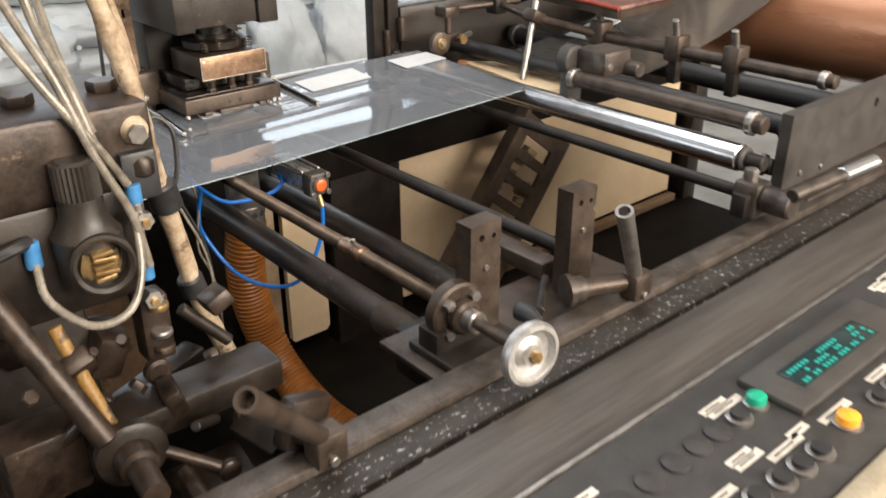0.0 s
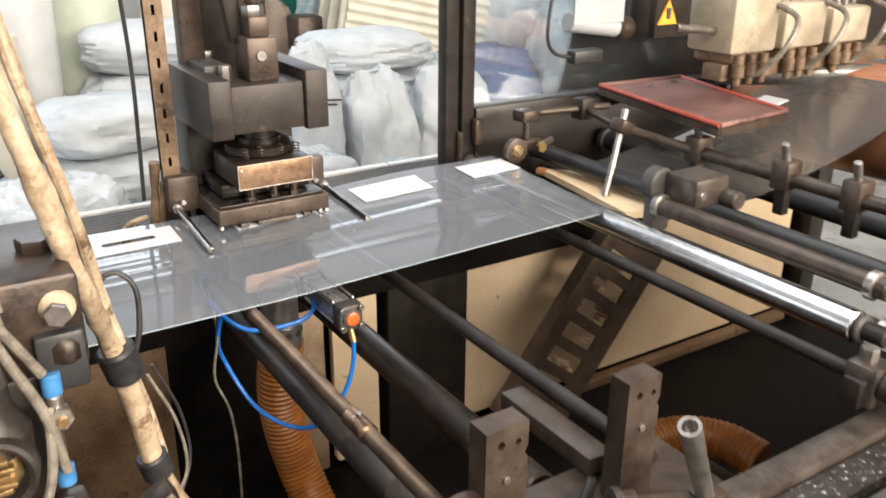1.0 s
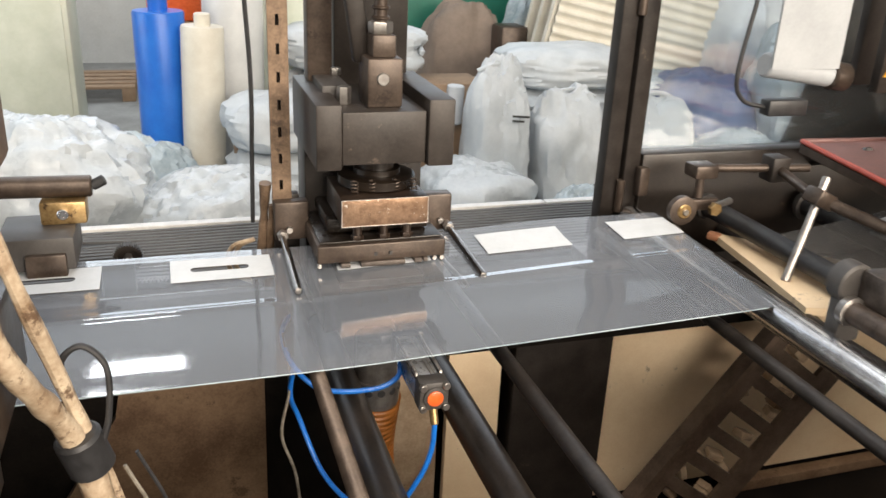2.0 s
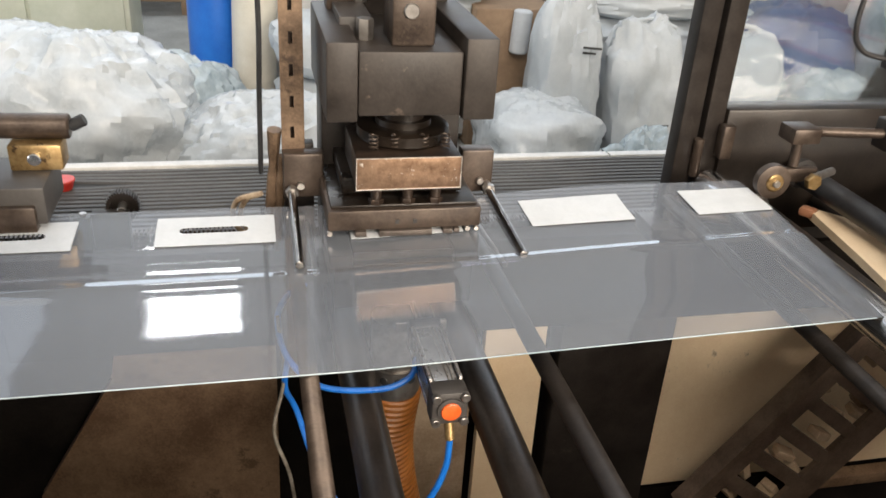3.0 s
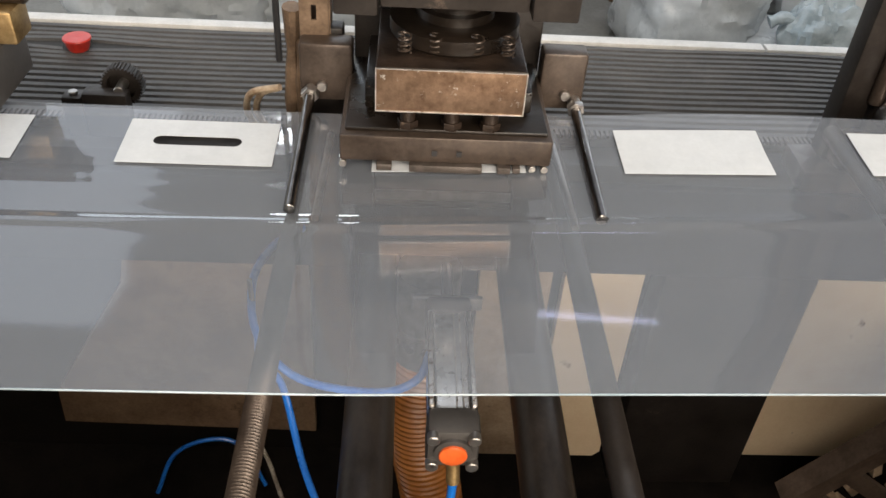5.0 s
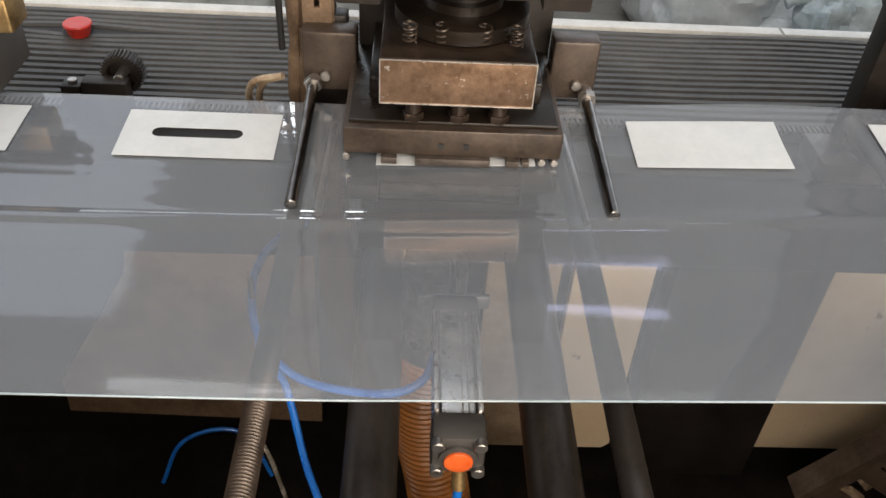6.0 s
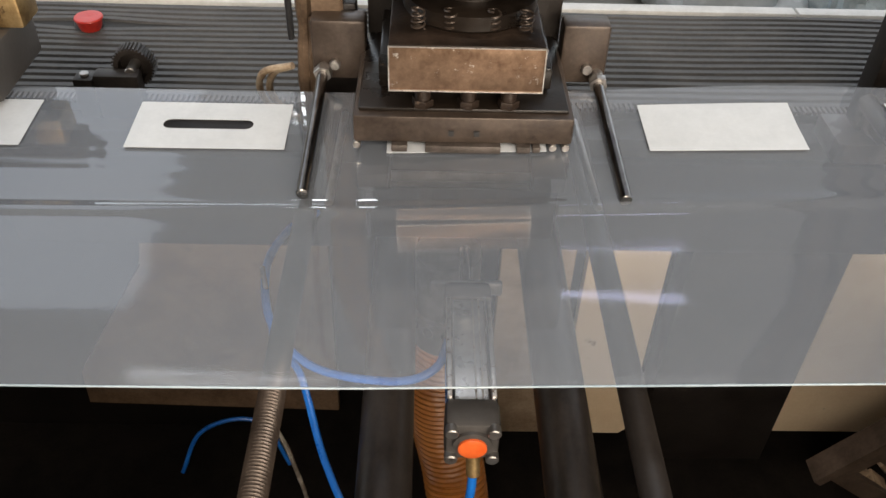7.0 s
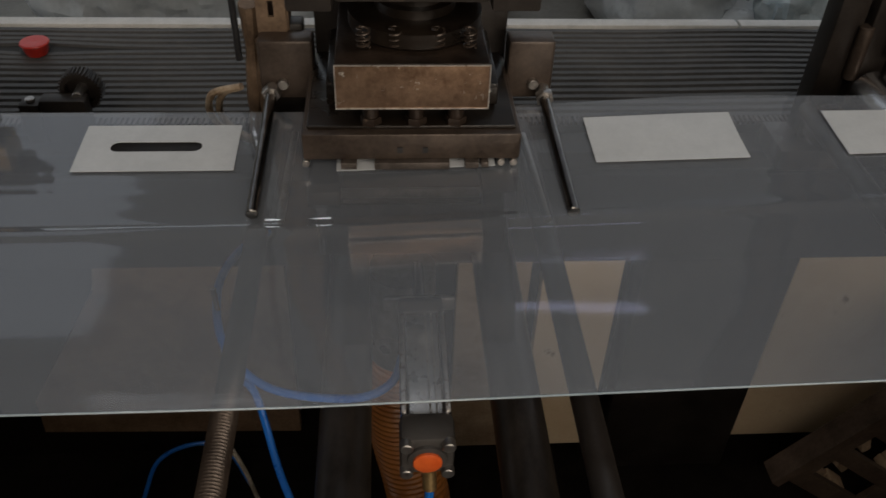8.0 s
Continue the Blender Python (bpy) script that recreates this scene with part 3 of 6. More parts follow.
def film():
    t = thing("bag_film", "clear plastic bag film with white handle patches", "plastic film", (0, 0.28, 0.93))
    bm = bmesh.new()
    nx, ny = 150, 130
    rows = [[bm.verts.new((-1.35 + (0.575 + 1.35) * i / nx, FRONT + (BACK - FRONT) * j / ny, film_z(-1.35 + 1.925 * i / nx, FRONT + (BACK - FRONT) * j / ny))) for j in range(ny + 1)] for i in range(nx + 1)]
    # over the roller and down behind it
    for k in range(1, 13):
        a = radians(9 * k)
        rows.append([bm.verts.new((0.575 + 0.027 * math.sin(a), v.co.y, v.co.z - 0.027 * (1 - math.cos(a)))) for v in rows[nx]])
    for a, b in zip(rows, rows[1:]):
        for j in range(ny):
            mid = (a[j].co + b[j + 1].co) / 2
            cut = any(PATCH_X + PITCH * k + 0.012 < mid.x < PATCH_X + PITCH * k + 0.150 and 0.389 < mid.y < 0.447 for k in (-3, -2, -1, 0))
            if not cut:
                bm.faces.new((a[j], b[j], b[j + 1], a[j + 1]))
    part("web", bm, FILM, t, "glossy see-through film")
    bm = bmesh.new()
    pts = [(-1.35 + 1.9 * k / 60, FRONT, film_z(-1.35 + 1.9 * k / 60, FRONT) - 0.0005) for k in range(61)]
    hose(bm, pts, 0.0009, 6, 1)
    part("folded_edge", bm, GREY_BAG, t, "bright folded edge of the film")
    for k in range(-3, 4):
        x0 = PATCH_X + PITCH * k
        wide = min(PATCH_W, 0.58 - x0)
        bm = bmesh.new()
        holes = [oval(x0 + wide / 2 - 0.003, 0.4185, 0.094, 0.0165)] if k <= 0 else []
        low, left = (0.378, x0) if k <= 0 else (0.374, x0 - 0.001)
        plate(bm, rect(left, low, left + wide, low + 0.079), "z", 0, 0.0006, holes)
        bmesh.ops.subdivide_edges(bm, edges=[e for e in bm.edges if e.calc_length() > 0.03], cuts=3)
        for v in bm.verts:
            v.co.z += film_z(v.co.x, v.co.y) + 0.0022
        part("handle_patch", bm, WHITE, t, "white patch with a cut handle slot" if k <= 0 else "plain white patch")


film()


# ---- punch press ----
def press():
    t = thing("punch_press", "dark steel punch press with a worn bronzed tool block", "punch press", (0, 0.5, 0.9))
    part("back_plate", boxed((-0.108, 0.545, 0.86), (0.108, 0.63, 1.20), 0.003), DARK, t)
    part("bolster", boxed((-0.114, 0.376, 0.968), (0.106, 0.56, 0.9985), 0.003), BROWN, t, "oily brown die plate")
    part("bolster_top", boxed((-0.109, 0.385, 0.9985), (0.101, 0.545, 1.003), 0.002), SLICK, t, "oil-soaked black upper face")
    for x in (-0.0163, 0.0092):
        part("socket", boxed((x - 0.0027, 0.3745, 0.9775), (x + 0.0027, 0.377, 0.9835), 0), BLACK, t)
    for x0, x1, z0 in ((-0.076, -0.06, 0.961), (-0.042, 0.034, 0.96), (0.05, 0.064, 0.961), (0.066, 0.074, 0.962)):
        part("clip", boxed((x0, 0.37, z0), (x1, 0.39, 0.9685), 0.001), RAIL, t)
    for x in (-0.111, 0.087, 0.1):
        part("clip_screw", rodded((x, 0.374, 0.965), (x, 0.382, 0.965), 0.004, 12), STEEL, t)
    part("lower_die", boxed((-0.077, 0.376, 0.912), (0.068, 0.5, 0.930), 0.002), BROWN, t, "brown die plate below the film")
    part("die_front", boxed((-0.077, 0.3725, 0.922), (0.068, 0.376, 0.934), 0.001), STEEL, t)
    part("die_block", boxed((-0.105, 0.378, 0.84), (0.1, 0.6, 0.91), 0.003), DARK, t)
    part("die_cheek", boxed((0.07, 0.368, 0.913), (0.104, 0.44, 0.934), 0.002), BLACK, t)
    part("die_cheek", boxed((-0.112, 0.368, 0.913), (-0.079, 0.44, 0.934), 0.002), BLACK, t)
    part("tool_block", boxed((-0.077, 0.365, 1.0365), (0.068, 0.50, 1.082), 0.002), GREASE, t)
    face = part("tool_face", boxed((-0.0765, 0.3615, 1.037), (0.0675, 0.365, 1.0815), 0.001), WORN, t, "worn bronzed face with bright scuffs")
    for lo, hi in (((-0.0772, 0.3606, 1.036), (0.0682, 0.3622, 1.0373)), ((-0.0772, 0.3606, 1.0812), (0.0682, 0.3622, 1.0823)), ((-0.0772, 0.3606, 1.0373), (-0.0762, 0.3622, 1.0812)), ((0.0672, 0.3606, 1.0373), (0.0682, 0.3622, 1.0812))):
        part("bright_edge", boxed(lo, hi, 0), SCUFF, face, "bright rubbed steel edge")
    for x in (-0.045, 0.0, 0.04):
        part("guide_bolt", rodded((x, 0.392, 1.003), (x, 0.392, 1.0365), 0.008), GREASE, t)
        part("guide_bolt", rodded((x, 0.47, 1.003), (x, 0.47, 1.0365), 0.008), GREASE, t)
        part("bolt_nut", hexnut(bmesh.new(), (x, 0.392, 1.003), (0, 0, 1), 0.011, 0.008), GREASE, t)
    part("punch_holder", boxed((-0.09, 0.42, 1.006), (0.085, 0.55, 1.03), 0.002), SLICK, t)
    part("flange", lathe(bmesh.new(), (0.0, 0.45, 1.082), (0, 0, 1), [(0, 0.062), (0.004, 0.066), (0.018, 0.066), (0.021, 0.058), (0.021, 0.04), (0.03, 0.04)], 36), SLICK, t)
    part("spindle", rodded((0.0, 0.45, 1.1), (0.0, 0.45, 1.15), 0.03, 28), OIL_BROWN, t)
    for x in (-0.02, 0.02, 0.05, -0.05):
        part("spring", hose(bmesh.new(), [(x + 0.006 * math.cos(a), 0.392 + 0.006 * math.sin(a), 1.084 + a * 0.0009) for a in [0.6 * k for k in range(40)]], 0.0012, 5, 1), BROWN, t)
    part("ram", boxed((-0.074, 0.374, 1.136), (0.064, 0.60, 1.222), 0.003), PRESS, t)
    for lo, hi in (((-0.1165, 0.3645, 1.131), (-0.0755, 0.62, 1.236)), ((0.0655, 0.366, 1.1315), (0.1095, 0.62, 1.241))):
        part("guide_cheek", boxed(lo, hi, 0.003), PRESS, t)
    part("cap", boxed((-0.09, 0.46, 1.222), (-0.045, 0.61, 1.247), 0.002), GREY, t)
    part("cap_bolt", hexnut(bmesh.new(), (-0.058, 0.44, 1.222), (0, 0, 1), 0.012, 0.028), STEEL, t)
    part("cap_bolt", hexnut(bmesh.new(), (-0.05, 0.56, 1.247), (0, 0, 1), 0.01, 0.012), STEEL, t)
    clevis = part("clevis", boxed((-0.028, 0.40, 1.222), (0.03, 0.47, 1.3), 0.004), BROWN, t)
    part("clevis_pin", rodded((-0.003, 0.396, 1.268), (-0.003, 0.478, 1.268), 0.0105, 20), STEEL, clevis)
    part("clevis_neck", boxed((-0.018, 0.41, 1.3), (0.02, 0.462, 1.335), 0.003), BROWN, t)
    part("locknut", hexnut(bmesh.new(), (0.0, 0.436, 1.335), (0, 0, 1), 0.02, 0.018), STEEL, t)
    part("piston_rod", rodded((0.0, 0.436, 1.34), (0.0, 0.436, 1.43), 0.011), BROWN, t)
    for z in (1.356, 1.372, 1.388):
        part("thread_ring", rodded((0.0, 0.436, z), (0.0, 0.436, z + 0.006), 0.0145, 20), BROWN, t)
    part("link_plate", boxed((-0.052, 0.452, 1.285), (-0.022, 0.478, 1.47), 0.004, (0, -9, 0)), DARK, t, "dark slanted link plate")
    part("cylinder", boxed((-0.04, 0.40, 1.40), (0.04, 0.47, 1.75), 0.006), BROWN, t)
    for x in (-0.03, 0.03):
        part("cylinder_bolt", hexnut(bmesh.new(), (x, 0.402, 1.415), (0, -1, 0), 0.011, 0.012), STEEL, t)
    part("stay", boxed((-0.098, 0.56, 1.2), (-0.055, 0.60, 1.75), 0.003), BROWN, t, "upright brown stay bar")
    part("stay", boxed((-0.045, 0.6, 1.2), (0.09, 0.63, 1.75), 0.003), DARK, t)
    for x0, x1 in ((-0.168, -0.108), (0.106, 0.158)):
        part("ear", boxed((x0, 0.505, 0.965), (x1, 0.535, 1.035), 0.004), BROWN, t)
    for x, y, z, tx, ty, tz in ((-0.156, 0.4976, 0.977, -0.1575, 0.2996, 0.9585), (0.148, 0.490, 0.975, 0.1497, 0.2973, 0.9592)):
        g = part("guide_rod", rodded((x, y, z), (tx, ty, tz), 0.0062, 16), ROD, t, "polished dark guide rod")
        part("nut", hexnut(bmesh.new(), (x, y + 0.004, z + 0.001), (tx - x, ty - y, tz - z), 0.0105, 0.01), STEEL, g)
        part("rod_stem", rodded((x, y, z), (x, 0.512, z + 0.003), 0.0075), STEEL, g)
        s = 0.022 if x < 0 else -0.02
        part("under_rod", rodded((x + s, y, 0.925), (tx + s, ty + 0.02, 0.934), 0.004, 12), STEEL, t)
        part("ear_screw", rodded((x + s * 0.6, 0.507, 0.985), (x + s * 0.6, 0.498, 0.985), 0.006), STEEL, t)
    # slotted upright beside the press
    u = thing("slotted_upright", "rusty tan slotted steel upright beside the press", "upright", (-0.15, 0.53, 0.8285))
    bm = bmesh.new()
    holes = [rect(-0.155, 1.052 + 0.047 * k, -0.149, 1.07 + 0.047 * k) for k in range(15)]
    plate(bm, rect(-0.168, 1.03, -0.136, 1.8), "y", 0.528, 0.532, holes)
    part("slotted_face", bm, RUST, u)
    part("channel_back", boxed((-0.166, 0.552, 1.03), (-0.139, 0.555, 1.8), 0), GREASE, u)
    part("side_flange", boxed((-0.138, 0.532, 1.03), (-0.134, 0.56, 1.8), 0), RUST, u)
    part("foot", boxed((-0.166, 0.536, 0.828), (-0.12, 0.56, 1.04), 0.003), DARK, u)
    c = thing("cable_bundle", "tan taped cable bundle tied to the slotted upright", "cable", (-0.19, 0.56, 0.8285))
    part("cable", hose(bmesh.new(), [(-0.178, 0.545, 1.06), (-0.18, 0.552, 1.02), (-0.184, 0.56, 0.95), (-0.19, 0.575, 0.89), (-0.193, 0.6, 0.84)], 0.0085, 10, 8, lump=0.005), RUST, c)
    part("cable", hose(bmesh.new(), [(-0.168, 0.54, 1.02), (-0.172, 0.553, 0.95), (-0.178, 0.58, 0.84)], 0.007, 10, 8, lump=0.004), RUST, c)
    part("cable", hose(bmesh.new(), [(-0.2, 0.54, 1.8), (-0.205, 0.55, 1.5), (-0.195, 0.56, 1.25), (-0.198, 0.56, 1.1), (-0.2, 0.57, 0.98)], 0.004, 8, 8), BLACK, c)
    for k in range(2):
        part("loop", hose(bmesh.new(), [(-0.2, 0.56, 0.95), (-0.225 - 0.012 * k, 0.57, 0.935), (-0.235 - 0.012 * k, 0.585, 0.9), (-0.222 - 0.012 * k, 0.6, 0.865), (-0.2, 0.61, 0.842)], 0.0045, 8, 8), TAPE, c)


press()


# ---- bars and rollers across the bed ----
def bar(name, label, category, x, z, r, y0, y1, mat_, ends=True):
    t = thing(name, label, category, (x, (y0 + y1) / 2, z - r))
    part("tube", rodded((x, y0, z), (x, y1, z), r, 28), mat_, t)
    return t


t = bar("cross_tube", "thick black worn cross tube", "tube", -0.076, 0.75, 0.027, -0.3, 0.6, TUBE)
part("end_sleeve", lathe(bmesh.new(), (-0.076, -0.31, 0.75), (0, 1, 0), [(0, 0.024), (0.004, 0.029), (0.09, 0.029), (0.094, 0.027)], 28), BROWN, t)
part("end_block", boxed((-0.125, -0.40, 0.71), (-0.03, -0.31, 0.79), 0.004), DARK, t)
t = bar("cross_tube", "thick grimy cross tube with rubbed patches", "tube", 0.108, 0.73, 0.028, -0.3, 0.6, TUBE)
part("end_sleeve", lathe(bmesh.new(), (0.108, -0.3, 0.73), (0, 1, 0), [(0, 0.028), (0.004, 0.031), (0.05, 0.031), (0.054, 0.027)], 28), BROWN, t)
t = bar("threaded_bar", "thin dark bar with a rubbed copper sleeve and thread", "threaded bar", -0.16, 0.918, 0.0088, -0.235, 0.56, BROWN)
prof = []
for k in range(330):
    prof += [(k * 0.0031, 0.0094), (k * 0.0031 + 0.0015, 0.0112)]
part("thread", lathe(bmesh.new(), (-0.16, -0.475, 0.918), (0, 1, 0), prof, 14), BROWN, t, "brown threaded length")
part("sleeve", lathe(bmesh.new(), (-0.16, -0.29, 0.918), (0, 1, 0), [(0, 0.0105), (0.003, 0.0135), (0.02, 0.013), (0.024, 0.0125), (0.05, 0.0135), (0.055, 0.011)], 20), WORN, t, "rubbed copper-coloured sleeve")
part("sleeve_screw", rodded((-0.16, -0.262, 0.93), (-0.16, -0.262, 0.936), 0.004), STEEL, t)
t = bar("guide_bar", "thin dark guide bar under the film", "bar", 0.14, 0.88, 0.0125, -0.47, 0.58, DARK)
t = bar("guide_bar", "thin dark guide bar before the roller", "bar", 0.51, 0.905, 0.0115, -0.5, 0.58, DARK)
clamp = thing("bar_clamp", "worn cast clamp holding the guide bar on the rail", "clamp", (0.52, -0.54, 0.86))
part("body", boxed((0.488, -0.545, 0.868), (0.54, -0.495, 0.932), 0.008), RAIL, clamp)
part("jaw", boxed((0.472, -0.535, 0.872), (0.49, -0.505, 0.915), 0.004), DARK, clamp)
part("collar", rodded((0.515, -0.6, 0.905), (0.515, -0.545, 0.905), 0.024, 20), RAIL, clamp)
part("bolt", hexnut(bmesh.new(), (0.512, -0.515, 0.932), (0, 0, 1), 0.013, 0.02), STEEL, clamp)
part("cross_pin", rodded((0.50, -0.6, 0.93), (0.72, -0.632, 0.945), 0.0125, 16), RAIL, clamp)
part("pin_sleeve", rodded((0.63, -0.6195, 0.939), (0.725, -0.633, 0.9455), 0.0145, 16), CHROME, clamp, "chromed sleeve")
t = thing("film_roller", "polished steel film roller with dark journals", "roller", (0.575, 0, 0.93))
part("barrel", lathe(bmesh.new(), (0.575, -0.458, 0.941), (0, 1, 0), [(0, 0.021), (0.003, 0.0255), (1.023, 0.0255), (1.026, 0.021)], 40), CHROME, t, "polished barrel")
part("collar", rodded((0.575, -0.47, 0.941), (0.575, -0.459, 0.941), 0.023, 24), GREY, t)
part("journal", rodded((0.575, -0.505, 0.941), (0.575, -0.47, 0.941), 0.015, 20), DARK, t)
part("journal", rodded((0.575, 0.568, 0.941), (0.575, 0.6, 0.941), 0.015, 20), DARK, t)


# ---- right-hand end of the bed ----
def right_end():
    t = thing("side_plate", "dark brown steel side plate with bolt holes", "side plate", (0.9, -0.49, 0.86))
    bm = bmesh.new()
    ring = lambda x, z, r: [(x + r * math.cos(a), z + r * math.sin(a)) for a in [2 * math.pi * k / 12 for k in range(12)]]
    plate(bm, rect(0.652, 0.845, 1.9, 1.016), "y", -0.505, -0.482, [ring(0.80, 0.883, 0.007), ring(0.715, 0.89, 0.007), ring(1.0, 0.975, 0.01)])
    part("plate", bm, GREY, t)
    for x, z in ((0.80, 0.883), (0.715, 0.89)):
        part("screw", rodded((x, -0.508, z), (x, -0.49, z), 0.006), STEEL, t)
    part("foot_strip", boxed((0.655, -0.56, 0.846), (1.9, -0.505, 0.868), 0.003), RAIL, t)
    t = thing("side_plate", "dark steel side beam at the machine's back", "side plate", (1.2, 0.6, 0.83))
    part("beam", boxed((0.589, 0.567, 0.84), (2.1, 0.622, 1.074), 0.004), OIL_BROWN, t)
    part("lug", boxed((0.578, 0.55, 0.99), (0.6, 0.573, 1.05), 0.003), BROWN, t)
    for x, z, r, name, m, label in ((0.605, 1.0, 0.017, "cross_shaft", BROWN, "brown steel cross shaft by the pivot"), (0.86, 1.035, 0.014, "cross_shaft", BROWN, "brown steel cross shaft"),
                                    (0.74, 0.965, 0.02, "rubber_roller", BLACK, "black rubber roller across the bed"), (0.665, 0.905, 0.016, "cross_shaft", DARK, "dark greasy cross shaft"),
                                    (1.0, 0.95, 0.025, "rubber_roller", BLACK, "black rubber roller across the bed")):
        s = bar(name, label, "roller" if "roller" in name else "shaft", x, z, r, -0.478, -0.02 if x == 0.605 else 0.16 if x == 0.86 else 0.56, m)
        for y in (-0.46, -0.03 if x == 0.605 else 0.14 if x == 0.86 else 0.53):
            part("set_collar", lathe(bmesh.new(), (x, y, z), (0, 1, 0), [(0, r * 1.05), (0.002, r * 1.35), (0.014, r * 1.35), (0.016, r * 1.05)], 20), STEEL if r < 0.018 else GREY, s)
    c = bar("copper_roller", "large smooth copper-coloured roller", "roller", 1.62, 1.0, 0.15, -1.1, 0.56, COPPER)
    part("end_ring", lathe(bmesh.new(), (1.62, 0.545, 1.0), (0, 1, 0), [(0, 0.151), (0.004, 0.1525), (0.014, 0.1525), (0.018, 0.148)], 40), STEEL, c, "steel end ring")
    part("journal", rodded((1.62, 0.555, 1.0), (1.62, 0.6, 1.0), 0.04, 24), DARK, c)
    # film web coming down from the copper roller
    bm = bmesh.new()
    rows = []
    for k in range(16):
        f = k / 15
        x, z = 1.62 - 0.86 * f, 1.152 - 0.2 * f - 0.035 * math.sin(math.pi * f)
        rows.append([bm.verts.new((x, -0.02 + 0.4 * j / 6, z + 0.002 * noise.noise(Vector((x * 4, j, 0))))) for j in range(7)])
    for a, b in zip(rows, rows[1:]):
        for j in range(6):
            bm.faces.new((a[j], b[j], b[j + 1], a[j + 1]))
    f = thing("film_web", "smoky transparent film web running off the copper roller", "plastic film", (1.2, 0.2, 0.95))
    part("web", bm, FILM_DARK, f)
    for x0 in (0.97, 1.2):
        part("handle_patch", boxed((x0, 0.26, 1.0 + (x0 - 0.97) * 0.23), (x0 + 0.15, 0.33, 1.003 + (x0 - 0.97) * 0.23), 0, (0, -11, 0)), WHITE, f)
    # pressure wheel and its holder
    w = thing("wheel_holder", "small dark pressure wheel with a brass hub", "wheel", (0.6, 0.425, 0.995))
    part("tyre", lathe(bmesh.new(), (0.602, 0.418, 1.002), (0.05, 1, 0), [(0, 0.022), (0.002, 0.0285), (0.016, 0.0285), (0.018, 0.022)], 30), BROWN, w)
    part("hub", lathe(bmesh.new(), (0.602, 0.414, 1.002), (0.05, 1, 0), [(0, 0.012), (0.002, 0.0145), (0.006, 0.0145), (0.006, 0.012)], 24), BRASS, w, "brass hub")
    part("axle", rodded((0.602, 0.409, 1.002), (0.603, 0.45, 1.002), 0.006), STEEL, w)
    part("axle_nut", hexnut(bmesh.new(), (0.6596, 0.397, 1.0085), (0, 1, 0), 0.0135, 0.012), BRASS, w, "brass nut")
    part("arm", boxed((0.60, 0.435, 0.994), (0.69, 0.45, 1.018), 0.004), BROWN, w)
    part("hanger", rodded((0.645, 0.442, 1.02), (0.645, 0.445, 1.075), 0.008), BROWN, w)
    part("head", boxed((0.622, 0.425, 1.062), (0.672, 0.47, 1.088), 0.004), BROWN, w)
    part("stub", rodded((0.655, 0.41, 1.008), (0.72, 0.44, 1.01), 0.007), STEEL, w)
    part("bar", rodded((0.66, 0.447, 1.078), (0.86, 0.40, 1.083), 0.008), BROWN, w)
    part("bar_block", boxed((0.775, 0.40, 1.055), (0.815, 0.44, 1.105), 0.004), DARK, w)
    c = thing("clamp_rod", "bright steel rod held in a dark clamp above the roller", "clamp rod", (0.71, 0.23, 0.93))
    part("rod", rodded((0.79, 0.275, 1.105), (0.70, 0.225, 0.93), 0.008, 16), STEEL, c)
    part("clamp", boxed((0.752, 0.243, 1.055), (0.796, 0.285, 1.085), 0.005, (0, 25, 0)), BROWN, c)
    part("arm", rodded((0.775, 0.28, 1.068), (0.86, 0.1, 1.035), 0.011), BROWN, c)
    part("arm", rodded((0.775, 0.28, 1.068), (0.8, 0.42, 1.08), 0.009), BROWN, c)
    p = thing("pivot_block", "cast steel pivot block on the cross shaft", "pivot", (0.62, -0.03, 0.98))
    part("eye", lathe(bmesh.new(), (0.618, 0.02, 1.035), (0, -1, 0), [(0, 0.028), (0.003, 0.032), (0.03, 0.032), (0.033, 0.028)], 24), GREY, p)
    part("leg", boxed((0.6, -0.012, 0.94), (0.645, 0.018, 1.04), 0.006), GREY, p)
    part("block", boxed((0.62, -0.09, 1.005), (0.71, -0.01, 1.062), 0.008), RAIL, p)
    part("screw", rodded((0.64, -0.092, 1.03), (0.64, -0.085, 1.03), 0.008), STEEL, p)
    part("boss", rodded((0.7, -0.125, 1.02), (0.7, -0.08, 1.02), 0.017, 20), RAIL, p)
    for y in (-0.1, 0.12, -0.25):
        k = thing("shaft_clamp", "small dark clamp block on the cross shaft", "clamp", (0.86, y, 1.0))
        part("block", boxed((0.838, y - 0.02, 1.012), (0.884, y + 0.02, 1.07), 0.005), BROWN, k)
        part("pin", rodded((0.86, y, 1.06), (0.845, y, 1.105), 0.008), STEEL, k)
        part("tab", boxed((0.85, y - 0.012, 0.96), (0.872, y + 0.012, 1.012), 0.003), DARK, k)
    tr = thing("red_tray", "worn red-edged sheet metal tray", "tray", (0.95, 0.24, 1.07))
    out = [(0.905, 0.485), (0.822, 0.04), (1.06, 0.06), (1.17, 0.465)]
    bm = bmesh.new()
    plate(bm, out, "z", 1.108, 1.112)
    part("tray_floor", bm, RED_TRAY, tr)
    for (x0, y0), (x1, y1) in zip(out, out[1:] + out[:1]):
        bm = bmesh.new()
        hose(bm, [(x0, y0, 1.113), (x1, y1, 1.113)], 0.0055, 8, 3)
        red = (x0, y0) in ((0.905, 0.485), (1.06, 0.06))
        part("rim", bm, RED_EDGE if red else RED_TRAY, tr, "red painted rim" if red else "")
        d = Vector((y1 - y0, x0 - x1)).normalized() * 0.003
        bm = bmesh.new()
        plate(bm, [(x0 - d.x, y0 - d.y), (x1 - d.x, y1 - d.y), (x1 + d.x, y1 + d.y), (x0 + d.x, y0 + d.y)], "z", 1.09, 1.107)
        part("lip", bm, BROWN, tr)
